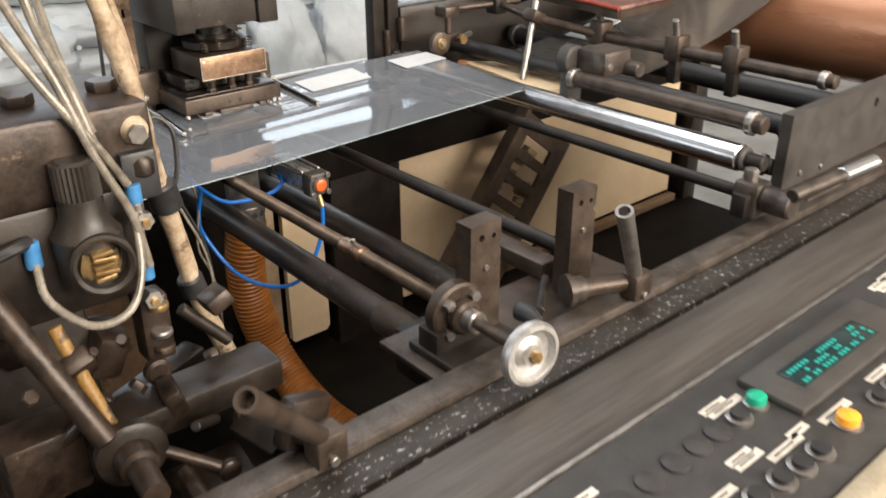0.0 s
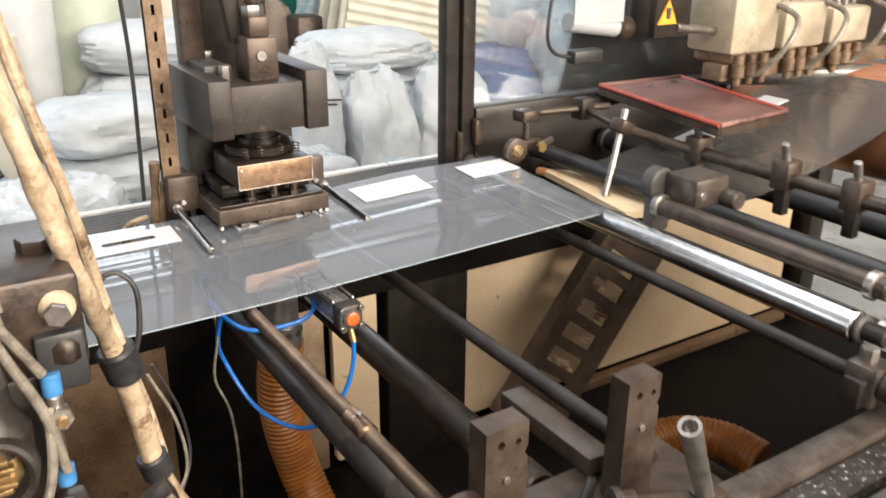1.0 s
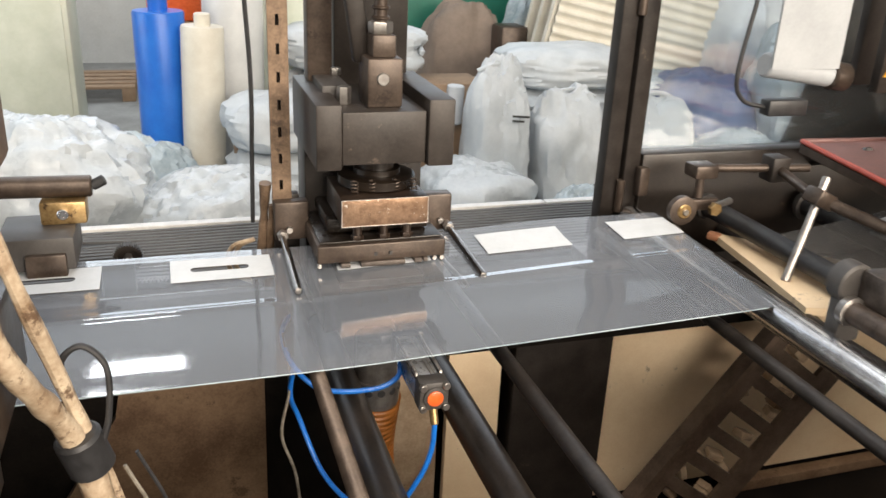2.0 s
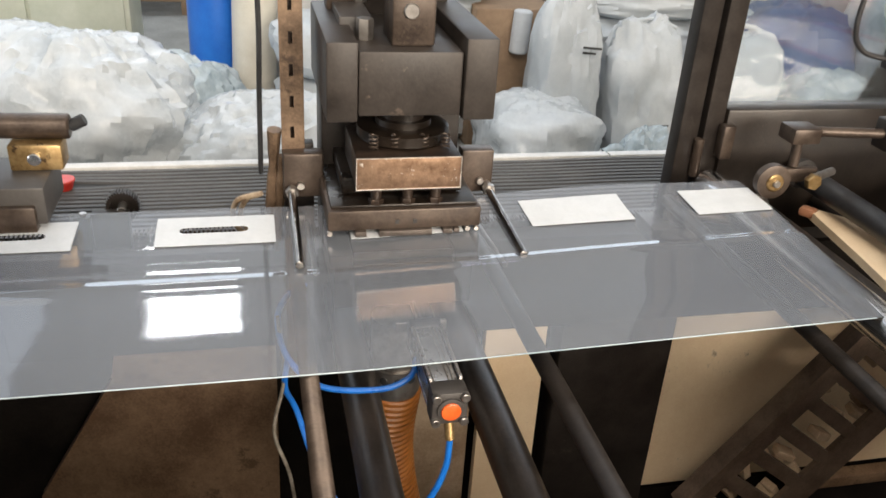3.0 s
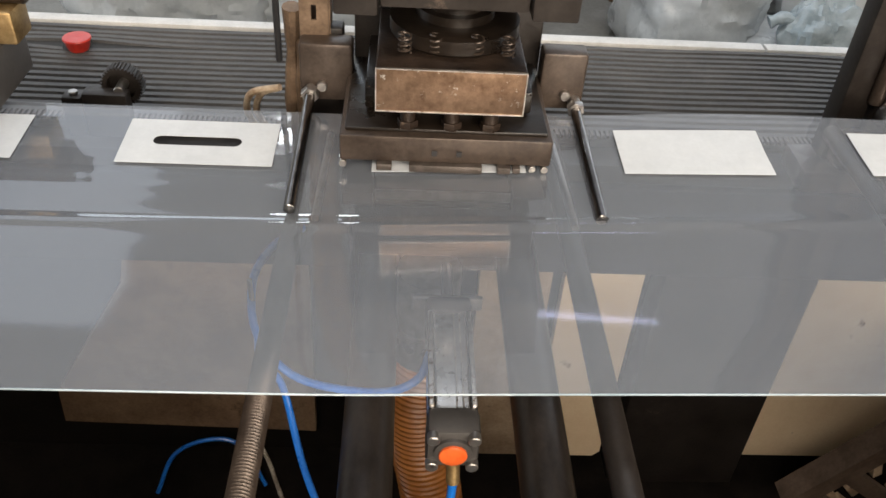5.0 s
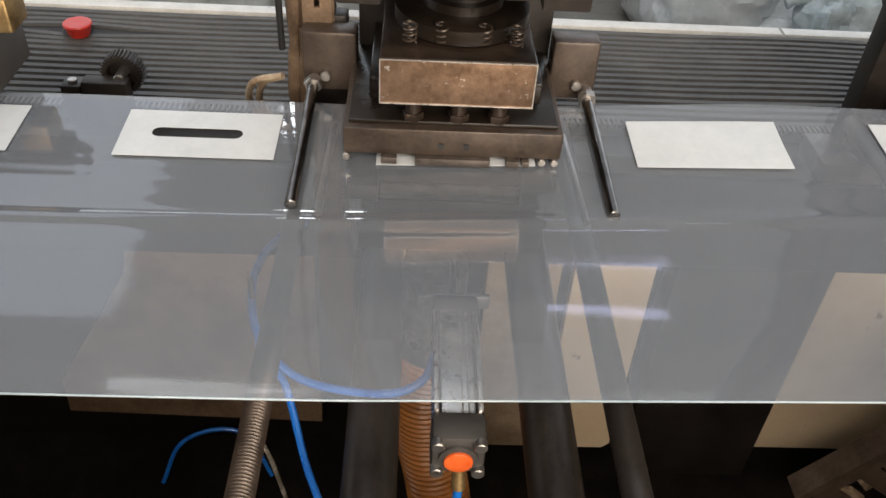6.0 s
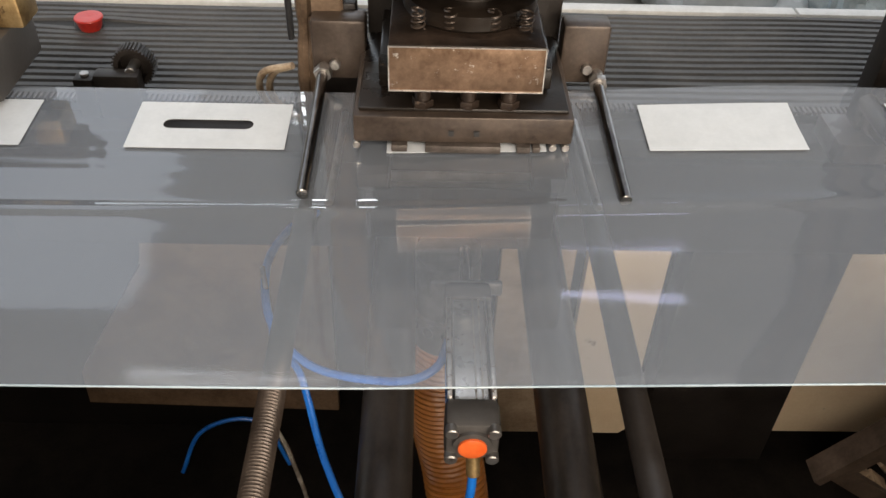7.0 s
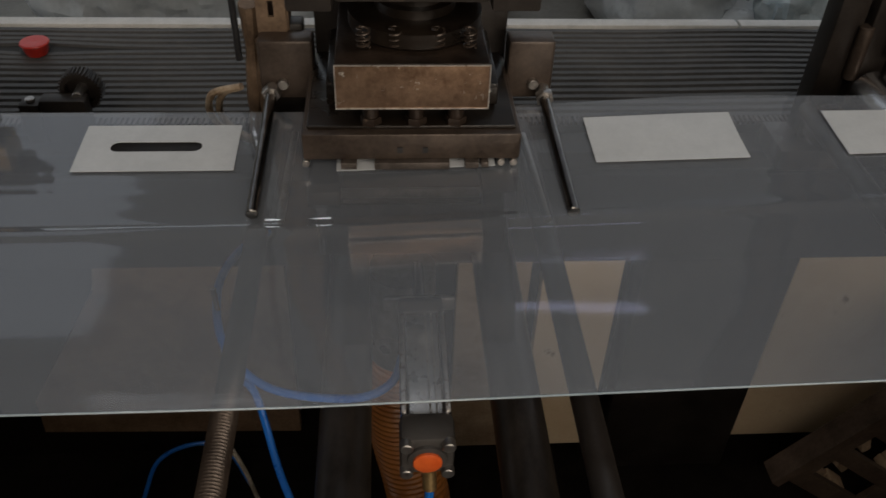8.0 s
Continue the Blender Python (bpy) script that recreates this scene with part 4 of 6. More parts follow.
    part("support", rodded((1.0, 0.4, 1.108), (1.02, 0.58, 1.04), 0.012), DARK, tr)
    part("support", rodded((1.1, 0.42, 1.108), (1.13, 0.58, 1.04), 0.012), DARK, tr)
    pd = thing("wooden_guide", "pale wooden board behind the film roller", "board", (0.75, 0.3, 0.92))
    bm = bmesh.new()
    plate(bm, [(0.712, 0.462), (0.73, 0.455), (0.9, 0.26), (0.72, 0.1), (0.66, 0.12), (0.69, 0.3)], "z", 0.918, 0.932)
    part("board", bm, CREAM, pd)
    part("tip", boxed((0.70, 0.445, 0.92), (0.722, 0.472, 0.936), 0.005, (0, 0, 35)), COPPER, pd, "worn brown tip")
    part("support", rodded((0.8, 0.3, 0.918), (0.8, 0.56, 0.9), 0.012), DARK, pd)
    # guard frame with glass
    g = thing("guard_frame", "black steel guard frame with a glass pane", "guard", (0.5, 0.55, 0.84))
    part("upright", boxed((0.512, 0.583, 0.86), (0.548, 0.62, 2.3), 0.003), DARK, g)
    part("upright", boxed((0.553, 0.574, 0.86), (0.588, 0.612, 2.3), 0.003), DARK, g)
    part("hinge", rodded((0.55, 0.578, 0.95), (0.55, 0.578, 1.02), 0.009), BROWN, g)
    part("hinge", rodded((0.55, 0.578, 1.35), (0.55, 0.578, 1.42), 0.009), BROWN, g)
    pane = part("pane", boxed((0.589, 0.6, 1.074), (2.0, 0.606, 2.25), 0), GLASS, g, "dusty clear glass pane")
    pane.visible_shadow = False
    part("foot", boxed((0.48, 0.55, 0.829), (0.588, 0.625, 0.86), 0.003), BROWN, g)
    e = thing("eye_bolt", "rusty threaded eye fitting at the guard's foot", "bolt", (0.53, 0.57, 0.86))
    part("eye", lathe(bmesh.new(), (0.53, 0.57, 0.89), (0.2, -1, 0.2), [(0, 0.022), (0.004, 0.028), (0.016, 0.028), (0.02, 0.022)], 20), BROWN, e)
    part("bar", rodded((0.55, 0.565, 0.88), (0.63, 0.55, 0.874), 0.011), BROWN, e)
    # printing head above
    h = thing("overhead_unit", "beige boxes with cables on a brown overhead bar", "machine head", (1.3, 0.3, 1.12))
    part("bar", boxed((1.1, 0.28, 1.135), (2.2, 0.34, 1.175), 0.004), RUST, h)
    for k in range(3):
        x = 1.1 + 0.19 * k
        unit = part("box", boxed((x, 0.26, 1.2), (x + 0.165, 0.4, 1.33 - 0.02 * k), 0.01), BEIGE, h)
        part("foot", boxed((x + 0.02, 0.27, 1.175), (x + 0.14, 0.39, 1.202), 0.006), DIRTY_SHADED, unit)
        for j in range(3):
            part("nozzle", lathe(bmesh.new(), (x + 0.035 + 0.045 * j, 0.262, 1.198), (0, 0, -1), [(0, 0.012), (0.02, 0.012), (0.022, 0.016), (0.05, 0.016), (0.052, 0.01), (0.07, 0.009)], 14), RUST, unit)
        for j in range(4):
            part("stud", rodded((x + 0.03 + 0.035 * j, 0.3, 1.33 - 0.02 * k), (x + 0.03 + 0.035 * j, 0.3, 1.35 - 0.02 * k), 0.008), STEEL, unit)
        part("cable", hose(bmesh.new(), [(x + 0.15, 0.26, 1.31), (x + 0.15, 0.2, 1.28), (x + 0.11, 0.2, 1.21), (x + 0.09, 0.25, 1.15)], 0.007), CLEAR_HOSE, h)
    part("panel", boxed((0.94, 0.42, 1.24), (1.06, 0.44, 1.8), 0.003), DARK, h)
    part("bar", rodded((0.95, 0.3, 1.27), (1.12, 0.32, 1.25), 0.01), STEEL, h)
    part("hood", boxed((1.6, 0.4, 1.15), (2.2, 0.6, 1.7), 0.01), DARK, h)
    part("pipe", rodded((1.35, 0.5, 1.1), (1.6, 0.2, 1.12), 0.03), STEEL, h)
    part("cable", hose(bmesh.new(), [(1.75, 0.2, 1.3), (1.68, 0.15, 1.2), (1.75, 0.1, 1.14), (1.95, 0.05, 1.12)], 0.012), TAPE, h)
    s = thing("warning_sign", "yellow triangular warning sign on a dark panel", "sign", (0.91, 0.3, 1.28))
    bm = bmesh.new()
    plate(bm, [(0.885, 1.28), (0.945, 1.28), (0.915, 1.335)], "y", 0.295, 0.298)
    part("triangle", bm, SIGN, s)
    bm = bmesh.new()
    plate(bm, [(0.911, 1.292), (0.919, 1.292), (0.922, 1.316), (0.908, 1.316)], "y", 0.2925, 0.295)
    part("symbol", bm, INK, s)
    part("backing", boxed((0.88, 0.299, 1.25), (0.99, 0.32, 1.8), 0.002), DARK, s)
    r = thing("white_roll", "white paper roll in a steel holder", "roll", (0.76, 0.35, 1.27))
    part("sheet", boxed((0.69, 0.352, 1.285), (0.835, 0.357, 1.75), 0), PALE, r)
    part("roll", rodded((0.69, 0.375, 1.29), (0.835, 0.375, 1.27), 0.022, 20), PALE, r)
    part("end", rodded((0.835, 0.375, 1.27), (0.875, 0.375, 1.265), 0.026, 20), BROWN, r)
    part("sensor", boxed((0.715, 0.37, 1.195), (0.80, 0.4, 1.225), 0.004), BLACK, r)
    part("cable", hose(bmesh.new(), [(0.715, 0.385, 1.21), (0.665, 0.385, 1.225), (0.645, 0.385, 1.27), (0.66, 0.385, 1.4)], 0.004), BLACK, r)


right_end()


# ---- front fittings ----
def handwheel():
    t = thing("handwheel", "cast aluminium handwheel with a brass hub on its shaft", "handwheel", (-0.165, -0.6, 0.88))
    c = Vector((-0.165, -0.632, 0.918))
    way = Vector((-0.1, -1, 0.05)).normalized()
    part("rim", lathe(bmesh.new(), c - way * 0.008, way, [(0, 0.031), (-0.002, 0.036), (0.003, 0.0415), (0.01, 0.0425), (0.016, 0.0395), (0.0165, 0.034), (0.012, 0.031), (0.006, 0.03)], 48), ALU, t)
    part("dish", lathe(bmesh.new(), c - way * 0.004, way, [(0, 0.032), (0.004, 0.032), (0.002, 0.022), (0.006, 0.014), (0.012, 0.013), (0.012, 0.008)], 40), ALU, t)
    part("hub_nut", hexnut(bmesh.new(), c + way * 0.006, way, 0.008, 0.01), BRASS, t, "brass hub nut")
    part("crank_knob", lathe(bmesh.new(), c + Vector((0.018, 0.0, 0.036)) - way * 0.005, -way, [(0, 0.006), (0.012, 0.0105), (0.034, 0.0125), (0.04, 0.008)], 18), BLACK, t, "black plastic crank knob")
    part("shaft", rodded(c, (-0.15, -0.47, 0.905), 0.0085), BROWN, t)
    part("collar", rodded((-0.153, -0.53, 0.908), (-0.152, -0.505, 0.906), 0.016, 20), STEEL, t)
    f = thing("bearing_flange", "round dark bearing flange with bolts", "bearing", (-0.13, -0.47, 0.85))
    part("disc", lathe(bmesh.new(), (-0.15, -0.49, 0.905), (0.05, 1, 0), [(0, 0.039), (0.003, 0.043), (0.02, 0.043), (0.023, 0.039)], 36), BROWN, f)
    part("boss", rodded((-0.152, -0.51, 0.905), (-0.15, -0.49, 0.905), 0.024, 24), BROWN, f)
    for k in range(4):
        a = radians(45 + 90 * k)
        part("bolt", hexnut(bmesh.new(), (-0.151 + 0.031 * math.cos(a), -0.5, 0.905 + 0.031 * math.sin(a)), (0.05, 1, 0), 0.008, 0.012), STEEL, f)
    part("pedestal", boxed((-0.195, -0.495, 0.849), (-0.105, -0.455, 0.89), 0.004), DARK, f)
    p = thing("mounting_plate", "scratched steel mounting plate across the front rail", "plate", (0, -0.5, 0.84))
    part("plate", boxed((-0.22, -0.6, 0.838), (0.22, -0.4, 0.848), 0.002), BROWN, p)
    part("spacer", boxed((-0.2, -0.56, 0.848), (-0.07, -0.44, 0.86), 0.003), DARK, p)
    for x in (-0.03, 0.03, 0.19):
        part("screw", rodded((x, -0.56, 0.848), (x, -0.56, 0.856), 0.009), DARK, p)
    part("stop_bar", rodded((-0.06, -0.55, 0.9), (0.05, -0.46, 0.875), 0.007), DARK, p)
    part("slotted_bar", boxed((0.075, -0.43, 0.85), (0.115, -0.24, 0.878), 0.004), BROWN, p)
    for name, x0, x1, top, label in (("upright_block", -0.13, -0.075, 1.022, "brown steel block with bolt holes and a notched side"), ("upright_block", 0.069, 0.121, 1.017, "taller brown steel block with bolt holes")):
        b = thing(name, label, "bracket", ((x0 + x1) / 2, -0.49, 0.848), group="upright blocks")
        bm = bmesh.new()
        xm = (x0 + x1) / 2
        ring = lambda x, z, r: [(x + r * math.cos(a), z + r * math.sin(a)) for a in [2 * math.pi * k / 12 for k in range(12)]]
        plate(bm, [(x0, 0.849), (x1, 0.849), (x1, top - 0.045), (x1 - 0.004, top - 0.038), (x1, top - 0.03), (x1, top), (x0, top)], "y", -0.488, -0.458, [ring(xm - 0.008, top - 0.02, 0.005), ring(xm + 0.014, top - 0.022, 0.004), ring(xm, top - 0.065, 0.005)])
        part("block", bm, BROWN, b)
        part("bolt", rodded((xm, -0.491, top - 0.065), (xm, -0.47, top - 0.065), 0.0046), STEEL, b)
    for base, top, name, label in (((0.12, -0.572, 0.895), (0.0465, -0.594, 1.031), "clamp_lever", "hollow steel tube lever standing on the rail"), ((-0.425, -0.578, 0.896), (-0.54, -0.648, 1.04), "clamp_lever", "rusty hollow tube lever standing on the rail")):
        l = thing(name, label, "lever", base, group="clamp levers")
        b, q = Vector(base), Vector(top)
        way = (q - b).normalized()
        d = (q - b).length
        part("tube", lathe(bmesh.new(), b, way, [(0, 0.0105), (d, 0.0125), (d, 0.0085), (d - 0.02, 0.008)], 20), STEEL if base[0] > 0 else BROWN, l)
        part("foot", boxed(Vector((b.x - 0.018, b.y - 0.016, 0.866)), b + Vector((0.022, 0.016, 0.012)), 0.005), BROWN, l)
        if base[0] > 0:
            part("pivot", rodded(b + Vector((-0.09, 0.045, -0.005)), b + Vector((0.0, 0.005, -0.005)), 0.014, 18), BROWN, l)
            part("cam", lathe(bmesh.new(), b + Vector((-0.1, 0.05, -0.005)), (1, -0.4, 0), [(0, 0.016), (0.003, 0.024), (0.012, 0.024), (0.014, 0.019), (0.03, 0.019), (0.032, 0.014)], 20), RAIL, l)
        else:
            part("pivot", rodded(b + Vector((-0.02, 0.05, -0.005)), b + Vector((0.0, 0.005, -0.005)), 0.012, 18), GREASE, l)
            part("lug", boxed(b + Vector((-0.03, 0.03, -0.03)), b + Vector((0.03, 0.055, 0.03)), 0.006, (0, 20, 10)), GREASE, l)
        part("pin", rodded(b + Vector((0.0, -0.022, -0.02)), b + Vector((0.0, 0.02, -0.02)), 0.006), STEEL, l)


handwheel()


def control_panel():
    t = thing("control_panel", "dark sloping cover with a soiled operator panel", "control panel", (0.1, -0.84, 0.8))
    part("cover", boxed((-1.6, -0.786, 0.9), (2.2, -0.688, 0.908), 0.002), COVER, t, "brushed dark cover sheet")
    part("seam", boxed((-1.6, -0.792, 0.9), (2.2, -0.787, 0.9115), 0.001), STEEL, t)
    part("face", boxed((-1.6, -0.984, 0.9), (2.2, -0.793, 0.909), 0.002), PANEL, t)
    part("edge", boxed((-1.6, -1.01, 0.86), (2.2, -0.986, 0.913), 0.004), BEIGE, t, "pale front edge")
    part("front", boxed((-1.6, -1.005, 0.1), (2.2, -0.99, 0.86), 0.002), BEIGE, t)
    d = part("display_hood", boxed((-0.025, -0.905, 0.908), (0.262, -0.823, 0.919), 0.004), GREY, t)
    part("display", boxed((0.016, -0.884, 0.917), (0.197, -0.848, 0.9205), 0.001), TARNISH, d, "dark display with green digits")
    rng = random.Random(4)
    for row, y in enumerate((-0.858, -0.868, -0.878)):
        for k in range(22):
            if rng.random() < 0.55:
                x = 0.024 + 0.0076 * k
                part("digit", boxed((x, y - 0.003, 0.9205), (x + 0.0052, y + 0.003, 0.9212), 0), DIGIT, d)
    def button(x, y, m, name, r=0.0115, label=""):
        b = part(name, lathe(bmesh.new(), (x, y, 0.909), (0, 0, 1), [(0, r * 1.3), (0.003, r * 1.3), (0.004, r)], 20), STEEL if m is not BLACK else BLACK, t)
        part("cap", lathe(bmesh.new(), (x, y, 0.913), (0, 0, 1), [(0, r), (0.008, r * 0.97), (0.01, r * 0.7)], 20), m, b, label)
    button(-0.04, -0.857, GREEN, "push_button", label="green cap")
    button(0.002, -0.94, AMBER_LENS, "push_button", 0.013, "orange lens")
    for x, y in ((-0.078, -0.86), (-0.066, -0.945), (-0.101, -0.944), (-0.135, -0.942), (0.07, -0.945), (0.105, -0.945), (-0.175, -0.94)):
        b = part("selector", lathe(bmesh.new(), (x, y, 0.909), (0, 0, 1), [(0, 0.0155), (0.004, 0.0155), (0.005, 0.0115)], 20), STEEL, t)
        part("cap", lathe(bmesh.new(), (x, y, 0.913), (0, 0, 1), [(0, 0.0105), (0.006, 0.0105)], 18), BLACK, b)
    for x in (-0.116, -0.151, -0.19, -0.233, -0.275):
        part("blank_plug", lathe(bmesh.new(), (x, -0.858, 0.909), (0, 0, 1), [(0, 0.0155), (0.003, 0.015), (0.004, 0.012)], 20), PANEL, t)
    rng = random.Random(8)
    for x, y, w in ((-0.08, -0.83, 0.045), (-0.07, -0.838, 0.06), (-0.134, -0.895, 0.04), (-0.13, -0.903, 0.045), (-0.085, -0.918, 0.06), (0.012, -0.922, 0.06), (-0.05, -0.912, 0.035), (0.34, -0.822, 0.05), (0.37, -0.818, 0.04), (0.34, -0.832, 0.04), (-0.2, -0.915, 0.05), (-0.3, -0.83, 0.04), (-0.33, -0.84, 0.035), (0.12, -0.92, 0.05)):
        l = part("label_strip", boxed((x - w / 2, y - 0.005, 0.9092), (x + w / 2, y + 0.005, 0.9102), 0), LABEL, t, "soiled pale label")
        part("writing", boxed((x - w * 0.35, y - 0.001, 0.9102), (x + w * 0.25, y + 0.001, 0.9105), 0), INK, l)

    # panel scaled about the camera's eye to fit its view, just under rail height
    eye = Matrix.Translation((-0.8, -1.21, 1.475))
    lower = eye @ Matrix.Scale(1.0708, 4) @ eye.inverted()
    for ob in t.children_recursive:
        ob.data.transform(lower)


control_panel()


# ---- air cylinder and hoses ----
def air_cylinder():
    t = thing("air_cylinder", "small aluminium air cylinder with an orange end cap", "air cylinder", (0, 0.14, 0.855))
    part("profile", boxed((-0.019, 0.105, 0.861), (0.019, 0.225, 0.899), 0.005), ALU_PROFILE, t)
    for x in (-0.017, 0.017):
        for z in (0.863, 0.897):
            part("tie_rod", rodded((x, 0.09, z), (x, 0.23, z), 0.0042), CHROME, t)
            part("screw", rodded((x, 0.071, z), (x, 0.08, z), 0.0055), STEEL, t)
    # bright strips and lines stand in for highlights along the profile
    for x in (-0.0205, 0.0165):
        part("glint_strip", boxed((x, 0.106, 0.897), (x + 0.004, 0.222, 0.9035), 0.001), SCUFF, t, "bright strip for the glint along the profile's edge")
    for x in (0.003, 0.0085):
        part("glint_line", boxed((x, 0.106, 0.899), (x + 0.0012, 0.222, 0.9005), 0), SCUFF, t)
    part("end_block", boxed((-0.0225, 0.076, 0.857), (0.0225, 0.106, 0.903), 0.006), GREY, t)
    part("end_block", boxed((-0.0225, 0.222, 0.857), (0.0225, 0.245, 0.903), 0.006), GREY, t)
    b = part("boss", lathe(bmesh.new(), (0, 0.077, 0.88), (0, -1, 0), [(0, 0.0165), (0.004, 0.016), (0.005, 0.0125)], 24), GREY, t)
    part("button", lathe(bmesh.new(), (0, 0.074, 0.88), (0, -1, 0), [(0, 0.012), (0.004, 0.0118), (0.0055, 0.009)], 24), ORANGE, b, "orange end cap")
    part("fitting", rodded((0.002, 0.088, 0.857), (0.003, 0.078, 0.833), 0.006), BRASS, t)
    part("piston_rod", rodded((0, 0.245, 0.88), (0, 0.315, 0.88), 0.006), CHROME, t)
    part("crosshead", boxed((-0.035, 0.255, 0.872), (0.035, 0.262, 0.888), 0.002), STEEL, t)
    h = thing("air_hose", "bright blue plastic air hose hanging in a loop from the cylinder", "hose", (0, 0.08, 0.68), group="air hoses")
    part("hose", hose(bmesh.new(), [(-0.18, 0.205, 0.88), (-0.184, 0.225, 0.82), (-0.169, 0.245, 0.765), (-0.141, 0.183, 0.697), (-0.1, 0.111, 0.681), (-0.05, 0.088, 0.69), (-0.017, 0.078, 0.743), (0.0, 0.078, 0.79), (0.003, 0.078, 0.835)], 0.004), BLUE, h)
    h = thing("air_hose", "bright blue plastic air hose curling under the film", "hose", (0, 0.18, 0.84), group="air hoses")
    part("hose", hose(bmesh.new(), [(-0.018, 0.195, 0.872), (-0.03, 0.17, 0.862), (-0.067, 0.165, 0.85), (-0.14, 0.18, 0.85), (-0.18, 0.205, 0.88), (-0.19, 0.255, 0.905), (-0.176, 0.3, 0.912), (-0.15, 0.335, 0.91)], 0.004), BLUE, h)
    for lift, shift in ((0.0, 0.0),):
        h = thing("air_hose", "blue plastic air hose coiled on the dark tray", "hose", (-0.4 + shift, 0.4, 0.125), group="air hoses")
        part("hose", hose(bmesh.new(), [(-0.47 + shift, 0.55, 0.130), (-0.44 + shift, 0.59, 0.19 + lift), (-0.375 + shift, 0.605, 0.215 + lift), (-0.32 + shift, 0.6, 0.2 + lift), (-0.28 + shift, 0.57, 0.130)], 0.004), BLUE, h)
    w = thing("thin_wire", "thin beige wire hanging under the film", "wire", (-0.18, 0.2, 0.4))
    part("wire", hose(bmesh.new(), [(-0.19, 0.24, 0.92), (-0.185, 0.22, 0.84), (-0.2, 0.21, 0.76), (-0.18, 0.2, 0.68), (-0.17, 0.22, 0.5), (-0.18, 0.25, 0.13)], 0.0025), CLEAR_HOSE, w)
    d = thing("duct_hose", "amber ribbed suction hose with a perforated collar", "duct hose", (-0.05, 0.2, 0.13))
    part("hose", hose(bmesh.new(), [(-0.012, 0.375, 0.71), (-0.02, 0.388, 0.6), (-0.012, 0.395, 0.5), (0.006, 0.38, 0.4), (0.02, 0.325, 0.32), (0.034, 0.215, 0.262), (0.066, 0.11, 0.224), (0.112, 0.03, 0.19), (0.2, -0.06, 0.18)], 0.043, 22, 10, rib=0.0028, pitch=0.0115), AMBER, d)
    bm = lathe(bmesh.new(), (-0.014, 0.37, 0.7), (0, 0, 1), [(0, 0.042), (0.05, 0.042), (0.05, 0.037), (0.13, 0.037)], 24)
    part("collar", bm, STEEL, d, "dull steel collar")
    for k in range(7):
        a = radians(180 + 30 * k)
        part("hole", rodded((-0.014 + 0.041 * math.cos(a), 0.37 + 0.041 * math.sin(a), 0.735), (-0.014 + 0.0432 * math.cos(a), 0.37 + 0.0432 * math.sin(a), 0.735), 0.007, 12), BLACK, d)
    r = thing("duct_coil", "amber ribbed hose lying coiled in the tray", "duct hose", (0.87, -0.15, 0.13))
    part("hose", hose(bmesh.new(), [(0.87 + 0.2 * math.cos(a), -0.02 + 0.2 * math.sin(a), 0.24 + 0.012 * math.sin(2 * a)) for a in [0.45 * k for k in range(13)]], 0.05, 22, 8, rib=0.003, pitch=0.014), AMBER, r)
    part("prop", boxed((0.7, -0.2, 0.125), (1.04, 0.16, 0.186), 0.01), DARK, r)
    s = thing("plastic_scrap", "crumpled clear plastic scrap in the tray", "plastic scrap", (0.05, -0.3, 0.13))
    part("scrap", pillow(bmesh.new(), (0.09, -0.36, 0.2), (0.22, 0.16, 0.14), (0, 0, 30), 3.3, 2.2, 0.3), BAG, s)


air_cylinder()


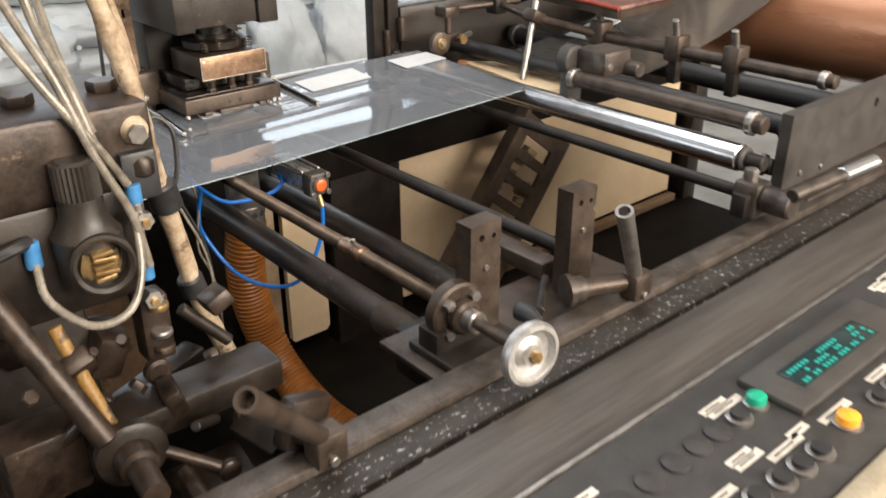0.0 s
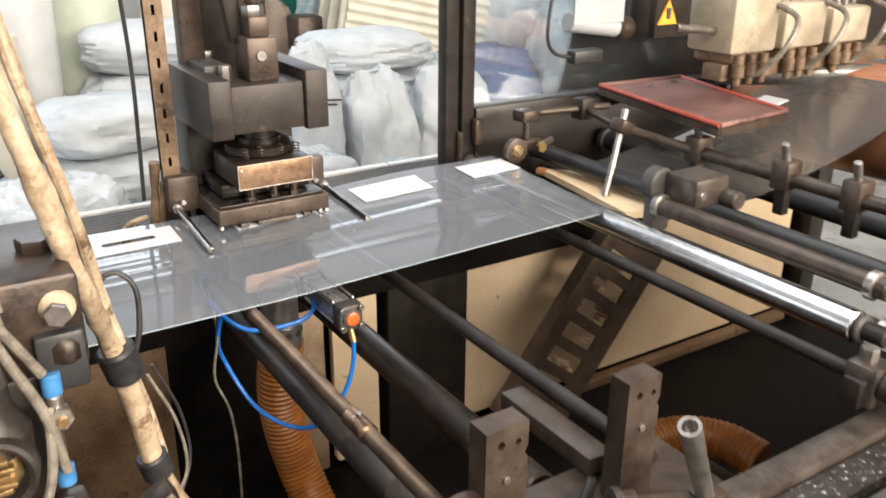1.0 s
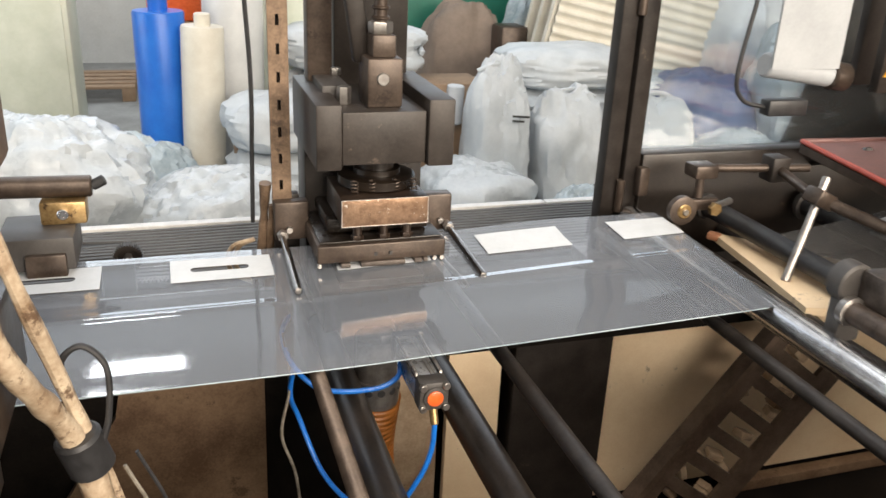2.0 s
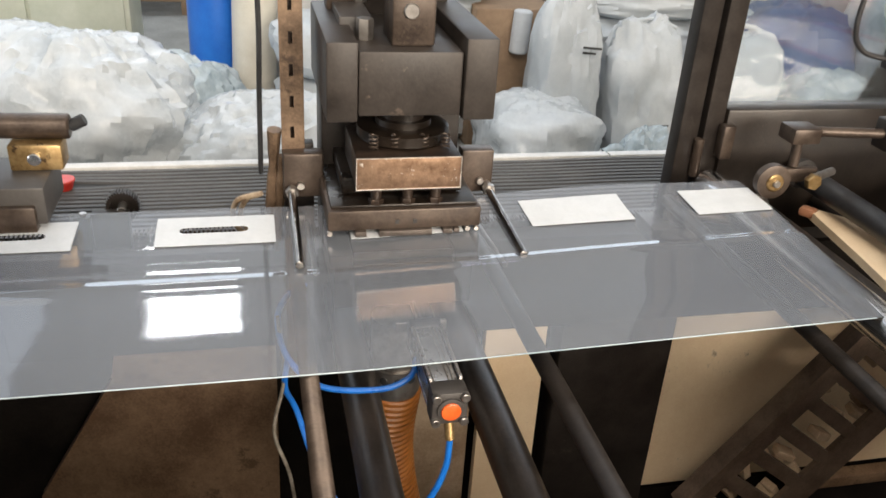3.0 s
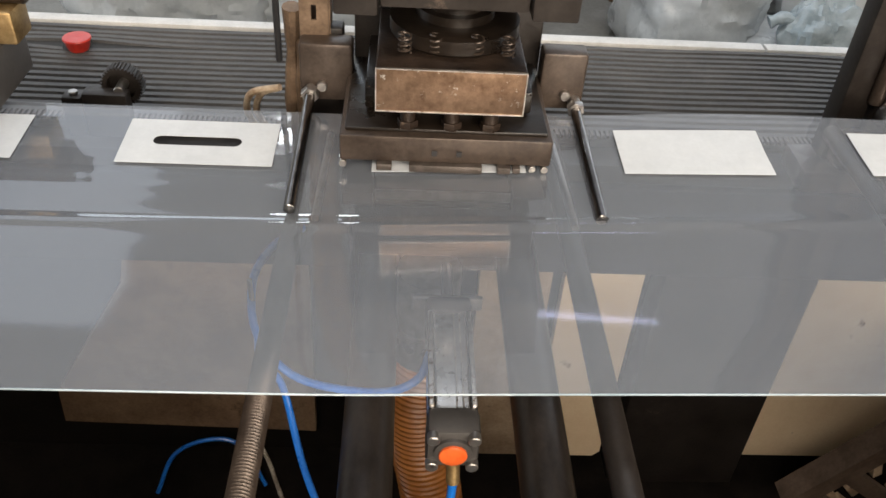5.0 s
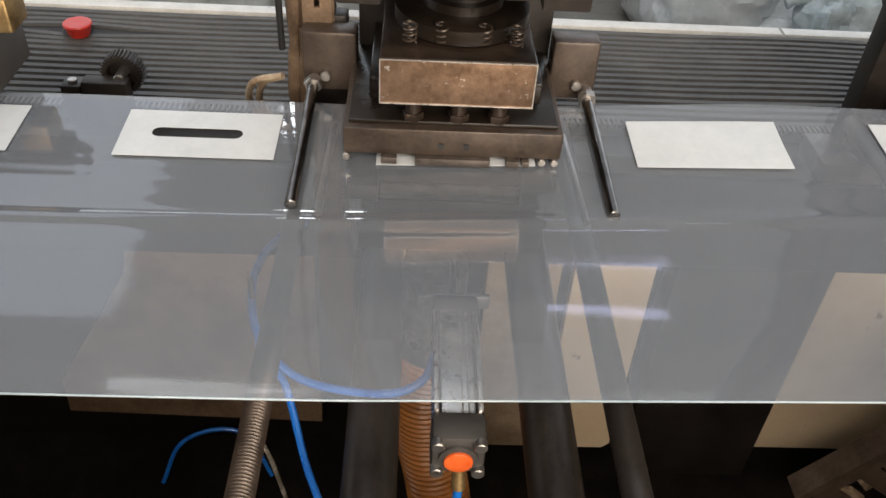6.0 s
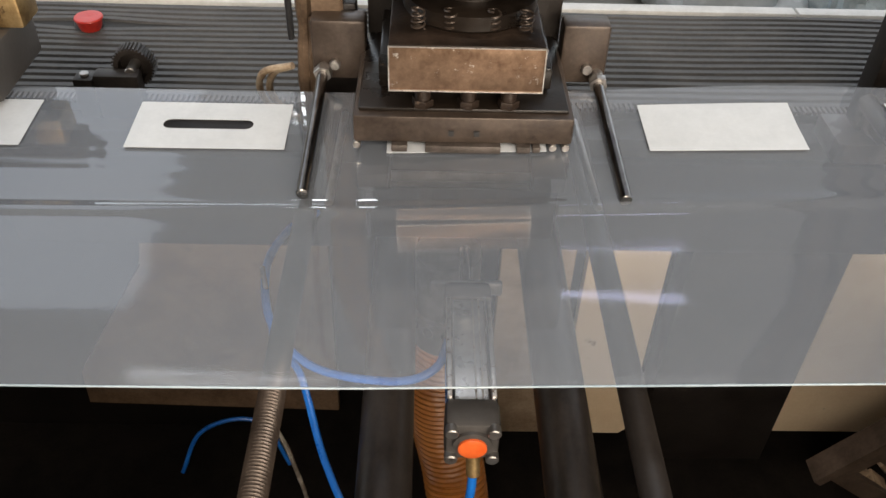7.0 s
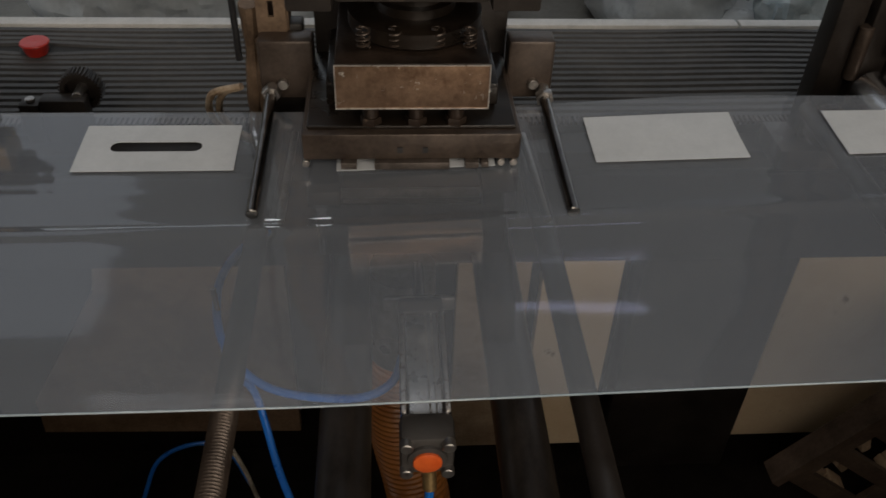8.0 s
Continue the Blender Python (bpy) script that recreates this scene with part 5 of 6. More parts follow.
# ---- left-hand station ----
def left_station():
    t = thing("pillar_head", "oily brown steel head block with large bolts", "machine block", (-0.55, -0.27, 1.1))
    part("block", boxed((-0.82, -0.335, 1.13), (-0.462, -0.17, 1.222), 0.006), GREASE, t)
    part("step", boxed((-0.82, -0.33, 1.0), (-0.5, -0.16, 1.13), 0.005), OIL_BROWN, t)
    for x, y in ((-0.574, -0.263), (-0.484, -0.262), (-0.7, -0.25)):
        part("bolt", hexnut(bmesh.new(), (x, y, 1.222), (0, 0, 1), 0.017, 0.012), GREASE, t)
    part("pillar", boxed((-0.80, -0.3, 0.13), (-0.56, -0.16, 1.0), 0.006), OIL_BROWN, t)
    part("web", boxed((-0.56, -0.28, 0.55), (-0.42, -0.2, 0.72), 0.006), OIL_BROWN, t)
    part("arm", boxed((-0.6, -0.42, 0.86), (-0.38, -0.36, 0.9), 0.005), OIL_BROWN, t)
    box_ = part("back_box", boxed((-0.85, 0.02, 1.235), (-0.505, 0.14, 1.42), 0.012), DIRTY_SHADED, t, "dirty beige box behind the pillar")
    part("box_lid", boxed((-0.84, 0.005, 1.3), (-0.52, 0.02, 1.4), 0.004), GREASE, box_)
    part("back_plate", boxed((-0.85, 0.03, 1.0), (-0.53, 0.12, 1.235), 0.006), OIL_BROWN, t)
    r = thing("pressure_regulator", "black air pressure regulator with a ribbed knob", "regulator", (-0.555, -0.36, 1.03))
    part("body", lathe(bmesh.new(), (-0.555, -0.345, 1.04), (0, 0, 1), [(0, 0.026), (0.004, 0.034), (0.058, 0.036), (0.066, 0.03), (0.08, 0.024), (0.1, 0.023)], 28), GRIME, r)
    knob = bmesh.new()
    pts = []
    for k in range(28):
        for f, rr in ((0, 0.0215), (0.5, 0.024)):
            a = 2 * math.pi * (k + f) / 28
            pts.append((-0.555 + rr * math.cos(a), -0.345 + rr * math.sin(a)))
    plate(knob, pts, "z", 1.14, 1.178)
    part("knob", knob, GRIME, r, "ribbed adjusting knob")
    part("knob_top", lathe(bmesh.new(), (-0.555, -0.345, 1.178), (0, 0, 1), [(0, 0.021), (0.003, 0.017)], 24), GRIME, r)
    g = part("gauge", lathe(bmesh.new(), (-0.552, -0.365, 1.072), (-0.2, -1, 0.1), [(0, 0.033), (0.022, 0.033), (0.025, 0.03), (0.022, 0.026), (0.004, 0.025)], 32), GRIME, r)
    part("insert", pillow(bmesh.new(), (-0.555, -0.374, 1.073), (0.04, 0.012, 0.042), (0, 20, 0), 6.1, 2.4, 0.1, 0, 20, 12), BRASS, g, "dirty brass insert")
    for k in range(5):
        part("lug", boxed((-0.567, -0.389, 1.057 + 0.007 * k), (-0.545 + 0.004 * (k % 2), -0.378, 1.062 + 0.007 * k), 0.001, (8 * (k % 3), 9 * (k % 2) - 4, 0)), BRASS, g)
    v = thing("valve_stack", "stack of brass fittings and blue push-in connectors", "valve", (-0.5, -0.345, 0.98))
    part("ball", pillow(bmesh.new(), (-0.482, -0.328, 1.192), (0.034, 0.034, 0.036), p=2.0, wrinkle=0.01, nu=16, nv=10), TAPE, v)
    part("ball_nut", hexnut(bmesh.new(), (-0.484, -0.345, 1.192), (-0.2, -1, 0), 0.011, 0.008), STEEL, v)
    part("valve_block", boxed((-0.507, -0.345, 1.115), (-0.465, -0.31, 1.172), 0.005), BLACK, v)
    for x, y, z, m, rr, h in ((-0.499, -0.346, 1.116, BLUE_FIT, 0.0085, 0.022), (-0.501, -0.349, 1.025, BLUE_FIT, 0.0085, 0.02), (-0.499, -0.35, 1.1, STEEL, 0.007, 0.018), (-0.502, -0.352, 1.048, STEEL, 0.0055, 0.055)):
        part("connector", rodded((x, y, z), (x, y, z + h), rr), m, v)
    for x, y, z in ((-0.497, -0.358, 1.097), (-0.507, -0.372, 1.008)):
        part("elbow", hexnut(bmesh.new(), (x, y + 0.012, z), (0, -1, 0.1), 0.011, 0.016), STEEL, v)
        part("elbow_core", rodded((x, y, z), (x, y - 0.008, z), 0.005), BRASS, v)
    part("lower_valve", boxed((-0.52, -0.36, 0.92), (-0.485, -0.325, 1.005), 0.005), GREASE, v)
    part("eye", lathe(bmesh.new(), (-0.515, -0.375, 0.915), (0, 1, 0), [(0, 0.012), (0.003, 0.016), (0.012, 0.016), (0.015, 0.012)], 18), GREASE, v)
    part("collar", lathe(bmesh.new(), (-0.482, -0.334, 1.165), (0, 0, -1), [(0, 0.012), (0.006, 0.016), (0.02, 0.016), (0.024, 0.011)], 18), GREASE, v)
    for z in (0.99, 0.955, 0.935):
        part("ring", rodded((-0.5, -0.362, z), (-0.5, -0.362, z + 0.008), 0.0125, 16), (BRASS, STEEL, GREASE)[int(z * 1000) % 3], v)
    h = thing("clear_hose", "yellowed clear hoses bending into the valve stack", "hose", (-0.5, -0.34, 1.1), group="clear hoses")
    part("hose", hose(bmesh.new(), [(-0.62, -0.28, 1.5), (-0.61, -0.31, 1.36), (-0.57, -0.34, 1.26), (-0.53, -0.35, 1.19), (-0.505, -0.35, 1.14)], 0.0048), CLEAR_HOSE, h)
    part("hose", hose(bmesh.new(), [(-0.59, -0.27, 1.5), (-0.585, -0.31, 1.36), (-0.555, -0.34, 1.26), (-0.535, -0.355, 1.18), (-0.51, -0.362, 1.11), (-0.5, -0.36, 1.045)], 0.0048), CLEAR_HOSE, h)
    part("hose", hose(bmesh.new(), [(-0.56, -0.27, 1.5), (-0.553, -0.29, 1.33), (-0.54, -0.33, 1.25), (-0.53, -0.345, 1.19)], 0.005), CLEAR_HOSE, h)
    part("hose", hose(bmesh.new(), [(-0.545, -0.22, 1.5), (-0.535, -0.25, 1.36), (-0.537, -0.3, 1.28), (-0.528, -0.34, 1.2)], 0.0048), CLEAR_HOSE, h)
    part("hose", hose(bmesh.new(), [(-0.61, -0.34, 1.075), (-0.61, -0.36, 1.04), (-0.58, -0.385, 1.01), (-0.54, -0.39, 1.015), (-0.515, -0.375, 1.05), (-0.505, -0.355, 1.11)], 0.0045), CLEAR_HOSE, h)
    part("connector", rodded((-0.61, -0.335, 1.07), (-0.61, -0.335, 1.1), 0.009), BLUE_FIT, h, "blue connector")
    part("hose", hose(bmesh.new(), [(-0.66, -0.34, 1.09), (-0.63, -0.345, 1.1), (-0.61, -0.335, 1.1)], 0.007), BLACK, h)
    c = thing("taped_conduit", "dirty taped cable conduit with black cuffs", "conduit", (-0.4, -0.22, 0.75))
    part("conduit", hose(bmesh.new(), [(-0.52, -0.27, 1.55), (-0.495, -0.285, 1.38), (-0.476, -0.292, 1.29), (-0.457, -0.29, 1.2), (-0.43, -0.235, 1.1), (-0.415, -0.218, 1.03)], 0.0105, 12, 8, lump=0.004), TAPE, c)
    part("conduit", hose(bmesh.new(), [(-0.5, -0.25, 1.55), (-0.475, -0.265, 1.38), (-0.45, -0.262, 1.26), (-0.432, -0.235, 1.16), (-0.416, -0.22, 1.08)], 0.0065, 10, 8, lump=0.002), TAPE, c)
    part("cuff", rodded((-0.424, -0.225, 1.085), (-0.414, -0.219, 1.045), 0.0205, 20), BLACK, c, "black cuff")
    part("lower_conduit", hose(bmesh.new(), [(-0.418, -0.22, 1.05), (-0.408, -0.224, 0.99), (-0.4, -0.228, 0.93), (-0.378, -0.215, 0.86), (-0.35, -0.2, 0.785)], 0.0125, 12, 8, lump=0.002), TAPE, c)
    part("side_wire", hose(bmesh.new(), [(-0.408, -0.21, 1.05), (-0.395, -0.21, 0.99), (-0.386, -0.212, 0.93)], 0.005, 8, 8), TAPE, c)
    part("cuff", rodded((-0.404, -0.227, 0.945), (-0.396, -0.225, 0.915), 0.0175, 20), BLACK, c, "black cuff")
    part("cable_loop", hose(bmesh.new(), [(-0.425, -0.22, 1.11), (-0.43, -0.215, 1.15), (-0.412, -0.215, 1.165), (-0.394, -0.22, 1.145), (-0.396, -0.224, 1.1), (-0.405, -0.225, 1.07)], 0.003, 8, 8), BLACK, c)
    for k, (dx, dy) in enumerate(((0.02, 0.0), (0.03, 0.02))):
        part("wire", hose(bmesh.new(), [(-0.41 + dx, -0.2 + dy, 1.03), (-0.385 + dx, -0.2 + dy, 0.96), (-0.38 + dx, -0.2 + dy, 0.89), (-0.41 + dx, -0.21, 0.85)], 0.002, 6, 8), (CLEAR_HOSE, BLACK)[k], c)
    # clutter of rods and links at the foot of the pillar
    k = thing("linkage", "dark greasy levers and rods of the sealing station", "linkage", (-0.5, -0.45, 0.85))
    part("slanted_tube", rodded((-0.7, -0.355, 1.16), (-0.612, -0.47, 0.925), 0.013, 18), GREASE, k)
    part("link", rodded((-0.462, -0.33, 0.962), (-0.41, -0.34, 0.9), 0.008), OIL_BROWN, k)
    part("disc", lathe(bmesh.new(), (-0.59, -0.46, 0.9), (-0.1, -1, 0), [(0, 0.034), (0.003, 0.037), (0.016, 0.037), (0.02, 0.03)], 30), OIL_BROWN, k)
    part("hub", lathe(bmesh.new(), (-0.592, -0.48, 0.9), (-0.1, -1, 0), [(0, 0.022), (0.02, 0.02), (0.022, 0.014), (0.07, 0.014)], 22), GREASE, k)
    part("tie_rod", rodded((-0.575, -0.468, 0.899), (-0.502, -0.5, 0.847), 0.0065), GREASE, k)
    part("tie_eye", lathe(bmesh.new(), (-0.502, -0.496, 0.847), (0, -1, 0), [(0, 0.01), (0.002, 0.013), (0.01, 0.013), (0.012, 0.01)], 16), GREASE, k)
    part("beam", boxed((-0.6, -0.3, 0.80), (-0.41, -0.26, 0.85), 0.006, (0, -4, 20)), SLICK, k)
    part("block", boxed((-0.7, -0.42, 0.84), (-0.62, -0.36, 0.92), 0.006), GREASE, k)
    part("casting", boxed((-0.57, -0.33, 0.9), (-0.53, -0.27, 0.96), 0.01, (10, 20, 0)), GREASE, k)
    part("web_plate", boxed((-0.62, -0.33, 0.72), (-0.4, -0.3, 0.86), 0.006), SHADE_BLACK, k)
    part("foot", boxed((-0.52, -0.5, 0.70), (-0.40, -0.3, 0.74), 0.006), GREASE, k)
    part("stud", hexnut(bmesh.new(), (-0.42, -0.47, 0.742), (0, 0, 1), 0.012, 0.014), STEEL, k)
    part("brace", boxed((-0.44, -0.5, 0.72), (-0.38, -0.42, 0.86), 0.006, (0, -20, 10)), OIL_BROWN, k)
    rng = random.Random(11)
    for q in range(16):
        x, yy, z = rng.uniform(-0.66, -0.42), rng.uniform(-0.44, -0.34), rng.uniform(0.82, 0.99)
        e = Vector((rng.uniform(-1, 1), rng.uniform(-0.6, 0.2), rng.uniform(-0.8, 0.8))).normalized()
        c0 = Vector((x, yy, z))
        if q % 3 == 0:
            part("pin", rodded(c0, c0 + e * rng.uniform(0.04, 0.09), rng.uniform(0.004, 0.008), 12), (GREASE, OIL_BROWN)[q % 2], k)
        elif q % 3 == 1:
            part("nut", hexnut(bmesh.new(), c0, e, rng.uniform(0.008, 0.013), 0.01), (GREASE, BROWN)[q % 2], k)
        else:
            part("lug", boxed(c0 - Vector((0.016, 0.01, 0.02)), c0 + Vector((0.016, 0.012, 0.022)), 0.004, (q * 20, q * 31, 0)), GREASE, k)
    y = thing("ochre_rod", "greasy ochre painted rod", "rod", (-0.6, -0.4, 0.9))
    part("rod", rodded((-0.621, -0.4, 1.031), (-0.597, -0.45, 0.916), 0.0075), YELLOW, y)
    w = thing("handwheel", "pale aluminium handwheel below the rail", "handwheel", (-0.55, -0.64, 0.8))
    part("rim", lathe(bmesh.new(), (-0.55, -0.6, 0.845), (-0.1, -1, 0.05), [(0, 0.035), (0.002, 0.042), (0.012, 0.042), (0.015, 0.035)], 40), ALU, w)
    part("hub", rodded((-0.55, -0.58, 0.845), (-0.553, -0.63, 0.847), 0.012), BRASS, w)
    part("shaft", rodded((-0.55, -0.6, 0.845), (-0.54, -0.47, 0.845), 0.009), GREASE, w)
    # sealing head that reaches over the film, seen late in the shot
    s = thing("sealing_head", "grey steel head with a brass guide over the film", "machine head", (-0.53, 0.48, 0.95))
    part("body", boxed((-0.6, 0.44, 0.965), (-0.487, 0.56, 1.02), 0.004), GREY, s)
    part("tip", boxed((-0.56, 0.43, 0.958), (-0.5, 0.45, 0.995), 0.003), BROWN, s)
    part("brass_guide", boxed((-0.54, 0.5, 1.02), (-0.47, 0.545, 1.058), 0.004), BRASS, s, "polished brass guide")
    part("brass_screw", rodded((-0.505, 0.498, 1.04), (-0.505, 0.49, 1.04), 0.009), CHROME, s)
    part("arm", rodded((-0.9, 0.53, 1.085), (-0.46, 0.53, 1.075), 0.018), BROWN, s)
    part("plug", rodded((-0.46, 0.53, 1.075), (-0.44, 0.53, 1.085), 0.009), BLACK, s)


left_station()


# ---- goods behind the machine ----
def bars_of_writing(owner, x, y, z, width, rows, tilt=0.0):
    for k in range(rows):
        w = width * (1.0, 0.7, 0.85)[k % 3]
        part("writing", boxed((x, y - 0.002, z - 0.022 * k), (x + w, y, z - 0.022 * k + 0.010), 0, (0, tilt, 0)), INK, owner)


def upright_sack(x, y, w, d, h, seed, lean=0.0, label="white woven plastic sack standing on the floor"):
    t = thing("sack", label, "sack", (x, y, 0), group="sacks")
    part("body", pillow(bmesh.new(), (x, y, h / 2), (w, d, h), (0, lean, seed * 13 % 14 - 7), seed, 3.6, 0.11, 0.75, 64, 56), SACK, t)
    part("seam", hose(bmesh.new(), [(x - w * 0.36, y, h - 0.03), (x - w * 0.1, y - 0.012, h + 0.004), (x + w * 0.15, y + 0.008, h), (x + w * 0.36, y, h - 0.035)], 0.012, 8, 6, lump=0.006), SACK, t, "folded and stitched sack mouth")
    return t


def lying_sack(x, y, z, w, d, h, seed, turn=0.0, mat_=None, label="white filled sack lying on a stack"):
    t = thing("sack", label, "sack", (x, y, z), group="sacks")
    part("body", pillow(bmesh.new(), (x, y, z + h / 2), (w, d, h), (0, 0, turn), seed, 3.4, 0.085, 0.0, 60, 40), mat_ or SACK, t)
    if mat_ is None:
        c, s = math.cos(radians(turn)), math.sin(radians(turn))
        e = [(x + c * w * 0.49 - s * f * d, y + s * w * 0.49 + c * f * d, z + h * (0.5 + 0.05 * math.sin(9 * f + seed))) for f in (-0.36, -0.15, 0.1, 0.36)]
        part("seam", hose(bmesh.new(), e, 0.011, 8, 6, lump=0.005), SACK, t, "stitched sack end")
    return t


def goods():
    s = upright_sack(1.2, 2.95, 0.3, 0.28, 0.84, 1.3, 2)
    bars_of_writing(s, 1.23, 2.803, 0.61, 0.09, 2, 5)
    s = upright_sack(1.6, 2.95, 0.38, 0.32, 0.71, 2.9, -4)
    bars_of_writing(s, 1.6, 2.785, 0.25, 0.1, 4)
    upright_sack(2.12, 3.05, 0.45, 0.35, 0.66, 4.4, 2)
    for k in range(4):
        lying_sack(1.75 + 0.03 * (k % 2), 3.45, 0.01 + 0.21 * k, 0.76, 0.5, 0.215, 7.1 + k, 4 - 5 * k)
    lying_sack(1.03, 2.75, 0.0, 0.5, 0.5, 0.4, 12.2, 10, BAG, "crumpled white plastic bag on the floor")
    lying_sack(1.4, 2.62, 0.0, 0.5, 0.35, 0.16, 13.6, -20, BAG, "flattened white plastic bag on the floor")
    for k in range(3):
        lying_sack(0.19, 2.95, 0.005 + 0.235 * k, 0.56, 0.42, 0.24, 21.5 + k, 3 * k)
    for k in range(4):
        lying_sack(0.6, 3.5, 0.005 + 0.24 * k, 0.7, 0.45, 0.245, 31.5 + k, -4 * k)
    t = thing("plastic_bag", "huge white plastic bag full of film scrap", "plastic bag", (-0.85, 2.75, 0), group="scrap bags")
    part("bag", pillow(bmesh.new(), (-0.88, 2.75, 0.33), (0.86, 0.7, 0.68), (0, 10, 0), 41.2, 2.5, 0.12, 0.0, 80, 60), BAG, t)
    t = thing("plastic_bag", "grey-blue translucent bag of film scrap", "plastic bag", (-0.42, 3.0, 0), group="scrap bags")
    part("bag", pillow(bmesh.new(), (-0.45, 3.02, 0.25), (0.42, 0.42, 0.5), (0, -20, 0), 47.9, 2.3, 0.16, 0.0, 70, 56), GREY_BAG, t)
    t = thing("plastic_bag", "small clear plastic bag with a twisted neck", "plastic bag", (1.42, 2.5, 0), group="scrap bags")
    part("bag", pillow(bmesh.new(), (1.44, 2.5, 0.17), (0.26, 0.22, 0.34), (0, 0, 10), 49.4, 2.2, 0.2, 0.5, 50, 40), GREY_BAG, t)
    part("neck", hose(bmesh.new(), [(1.36, 2.48, 0.24), (1.3, 2.47, 0.27), (1.25, 2.47, 0.25)], 0.022, 10, 6, lump=0.012), GREY_BAG, t, "twisted bag neck")
    t = thing("plastic_bag", "white plastic bag of film scrap behind the mat", "plastic bag", (-0.22, 2.62, 0), group="scrap bags")
    part("bag", pillow(bmesh.new(), (-0.2, 2.62, 0.2), (0.72, 0.5, 0.5), (0, -14, 0), 52.3, 2.4, 0.13, 0.0, 76, 56), BAG, t)
    for x, y, r, h, m, label, lean in ((-0.36, 3.45, 0.12, 1.02, ROLL_BLUE, "blue wrapped film roll standing on end", 0), (-0.2, 3.3, 0.1, 0.97, ROLL_CREAM, "cream film roll standing on end", 2), (-0.02, 3.6, 0.15, 1.6, ROLL_WHITE, "tall white film roll standing on end", 1),
                                       (0.34, 3.9, 0.2, 1.9, ROLL_GREEN, "tall pale green film roll standing on end", 0), (0.82, 4.0, 0.17, 1.5, ROLL_CREAM, "tall cream film roll standing on end", 1)):
        t = thing("film_roll", label, "film roll", (x, y, 0), group="film rolls")
        way = Vector((math.sin(radians(lean)), 0, 1))
        part("roll", lathe(bmesh.new(), (x, y, 0.002), way, [(0, r * 0.97), (0.01, r), (h * 0.5, r * 1.01), (h - 0.012, r), (h, r * 0.96), (h, r * 0.4)], 36), m, t)
        part("core", rodded((x + way.x * h, y, h - 0.01), (x + way.x * h * 1.03, y, h + 0.06), r * 0.38, 20), m, t)
    t = thing("orange_crate", "orange plastic crate behind the rolls", "crate", (-0.2, 4.2, 0))
    part("crate", boxed((-0.42, 4.0, 0.9), (0.0, 4.4, 1.3), 0.02), ORANGE, t)
    part("stand", boxed((-0.45, 3.98, 0.0), (0.03, 4.42, 0.9), 0.02), CARD, t)
    t = thing("cardboard_tube", "short brown cardboard tube", "tube", (0.02, 3.1, 0))
    part("tube", lathe(bmesh.new(), (-0.02, 3.05, 0.0), (0, 0, 1), [(0, 0.045), (0.6, 0.045), (0.6, 0.038), (0.55, 0.038)], 20), CARD, t)
    t = thing("carton_stack", "stacked sheets of cream corrugated board", "board stack", (2.2, 3.9, 0))
    for k in range(9):
        part("sheet", boxed((1.66 + 0.03 * (k % 3), 3.86 + 0.05 * k, 0.0), (2.82, 3.83 + 0.05 * k, 1.55 - 0.02 * (k % 4)), 0.006, (0, 12, 0), Vector((2.1, 3.9, 0.0))), ROLL_CREAM, t)
    bm = bmesh.new()
    wave = [(3.825 + 0.010 * math.sin(k * math.pi / 3) - 0.05 * k / 150, 0.01 + 0.0105 * k) for k in range(150)]
    plate(bm, wave + [(y + 0.006, z) for y, z in reversed(wave)], "x", 1.68, 2.84)
    bmesh.ops.rotate(bm, verts=bm.verts, cent=(2.1, 3.9, 0.0), matrix=Matrix.Rotation(radians(12), 3, "Y"))
    part("ribbed_sheet", bm, ROLL_CREAM, t, "cream sheet with rows of ribs")
    t = thing("covered_machine", "machine under a tan cloth with a green back sheet", "machine", (1.0, 4.4, 0))
    part("cloth", pillow(bmesh.new(), (1.5, 4.45, 0.48), (0.56, 0.4, 0.97), (0, 8, 0), 61.0, 3.0, 0.08, 0.3, 40, 30), TAN, t)
    part("sheet", boxed((1.1, 4.85, 0.0), (2.02, 4.9, 1.6), 0.004), GREEN_SHEET, t)
    for k in range(6):
        part("tape_scrap", boxed((1.3 + 0.1 * k, 4.843, 0.97 + 0.05 * (k * 7 % 5)), (1.34 + 0.1 * k, 4.846, 1.0 + 0.05 * (k * 7 % 5)), 0.001, (0, 20 * k, 0)), WHITE, t)
    part("dark_box", boxed((1.66, 4.1, 0.0), (1.84, 4.3, 0.87), 0.02), BROWN, t)
    part("drive_housing", boxed((2.05, 4.7, 0.0), (2.42, 5.0, 1.6), 0.03), BLACK, t)
    part("loose_film", pillow(bmesh.new(), (1.93, 4.5, 0.86), (0.16, 0.2, 0.34), (0, 14, 0), 64.0, 2.4, 0.2, 0.0, 36, 26), GREY_BAG, t, "scrap of clear film")
    part("film_prop", boxed((1.87, 4.45, 0.0), (1.99, 4.56, 0.75), 0.01), BLACK, t)
    t = thing("brown_carton", "brown cardboard carton with a white roll", "carton", (0.95, 3.3, 0))
    part("carton", boxed((0.84, 3.2, 0.0), (1.24, 3.5, 0.70), 0.01), CARD, t)
    part("paper_roll", rodded((1.05, 3.17, 0.5), (1.06, 3.17, 0.7), 0.045), WHITE, t)
    t = thing("tarpaulin", "navy tarpaulin thrown over bundles", "tarpaulin", (2.7, 3.4, 0))
    part("sheet", pillow(bmesh.new(), (2.75, 3.45, 0.33), (0.7, 0.7, 0.68), (0, 0, 20), 71.7, 2.8, 0.12, 0.0, 44, 30), NAVY, t)
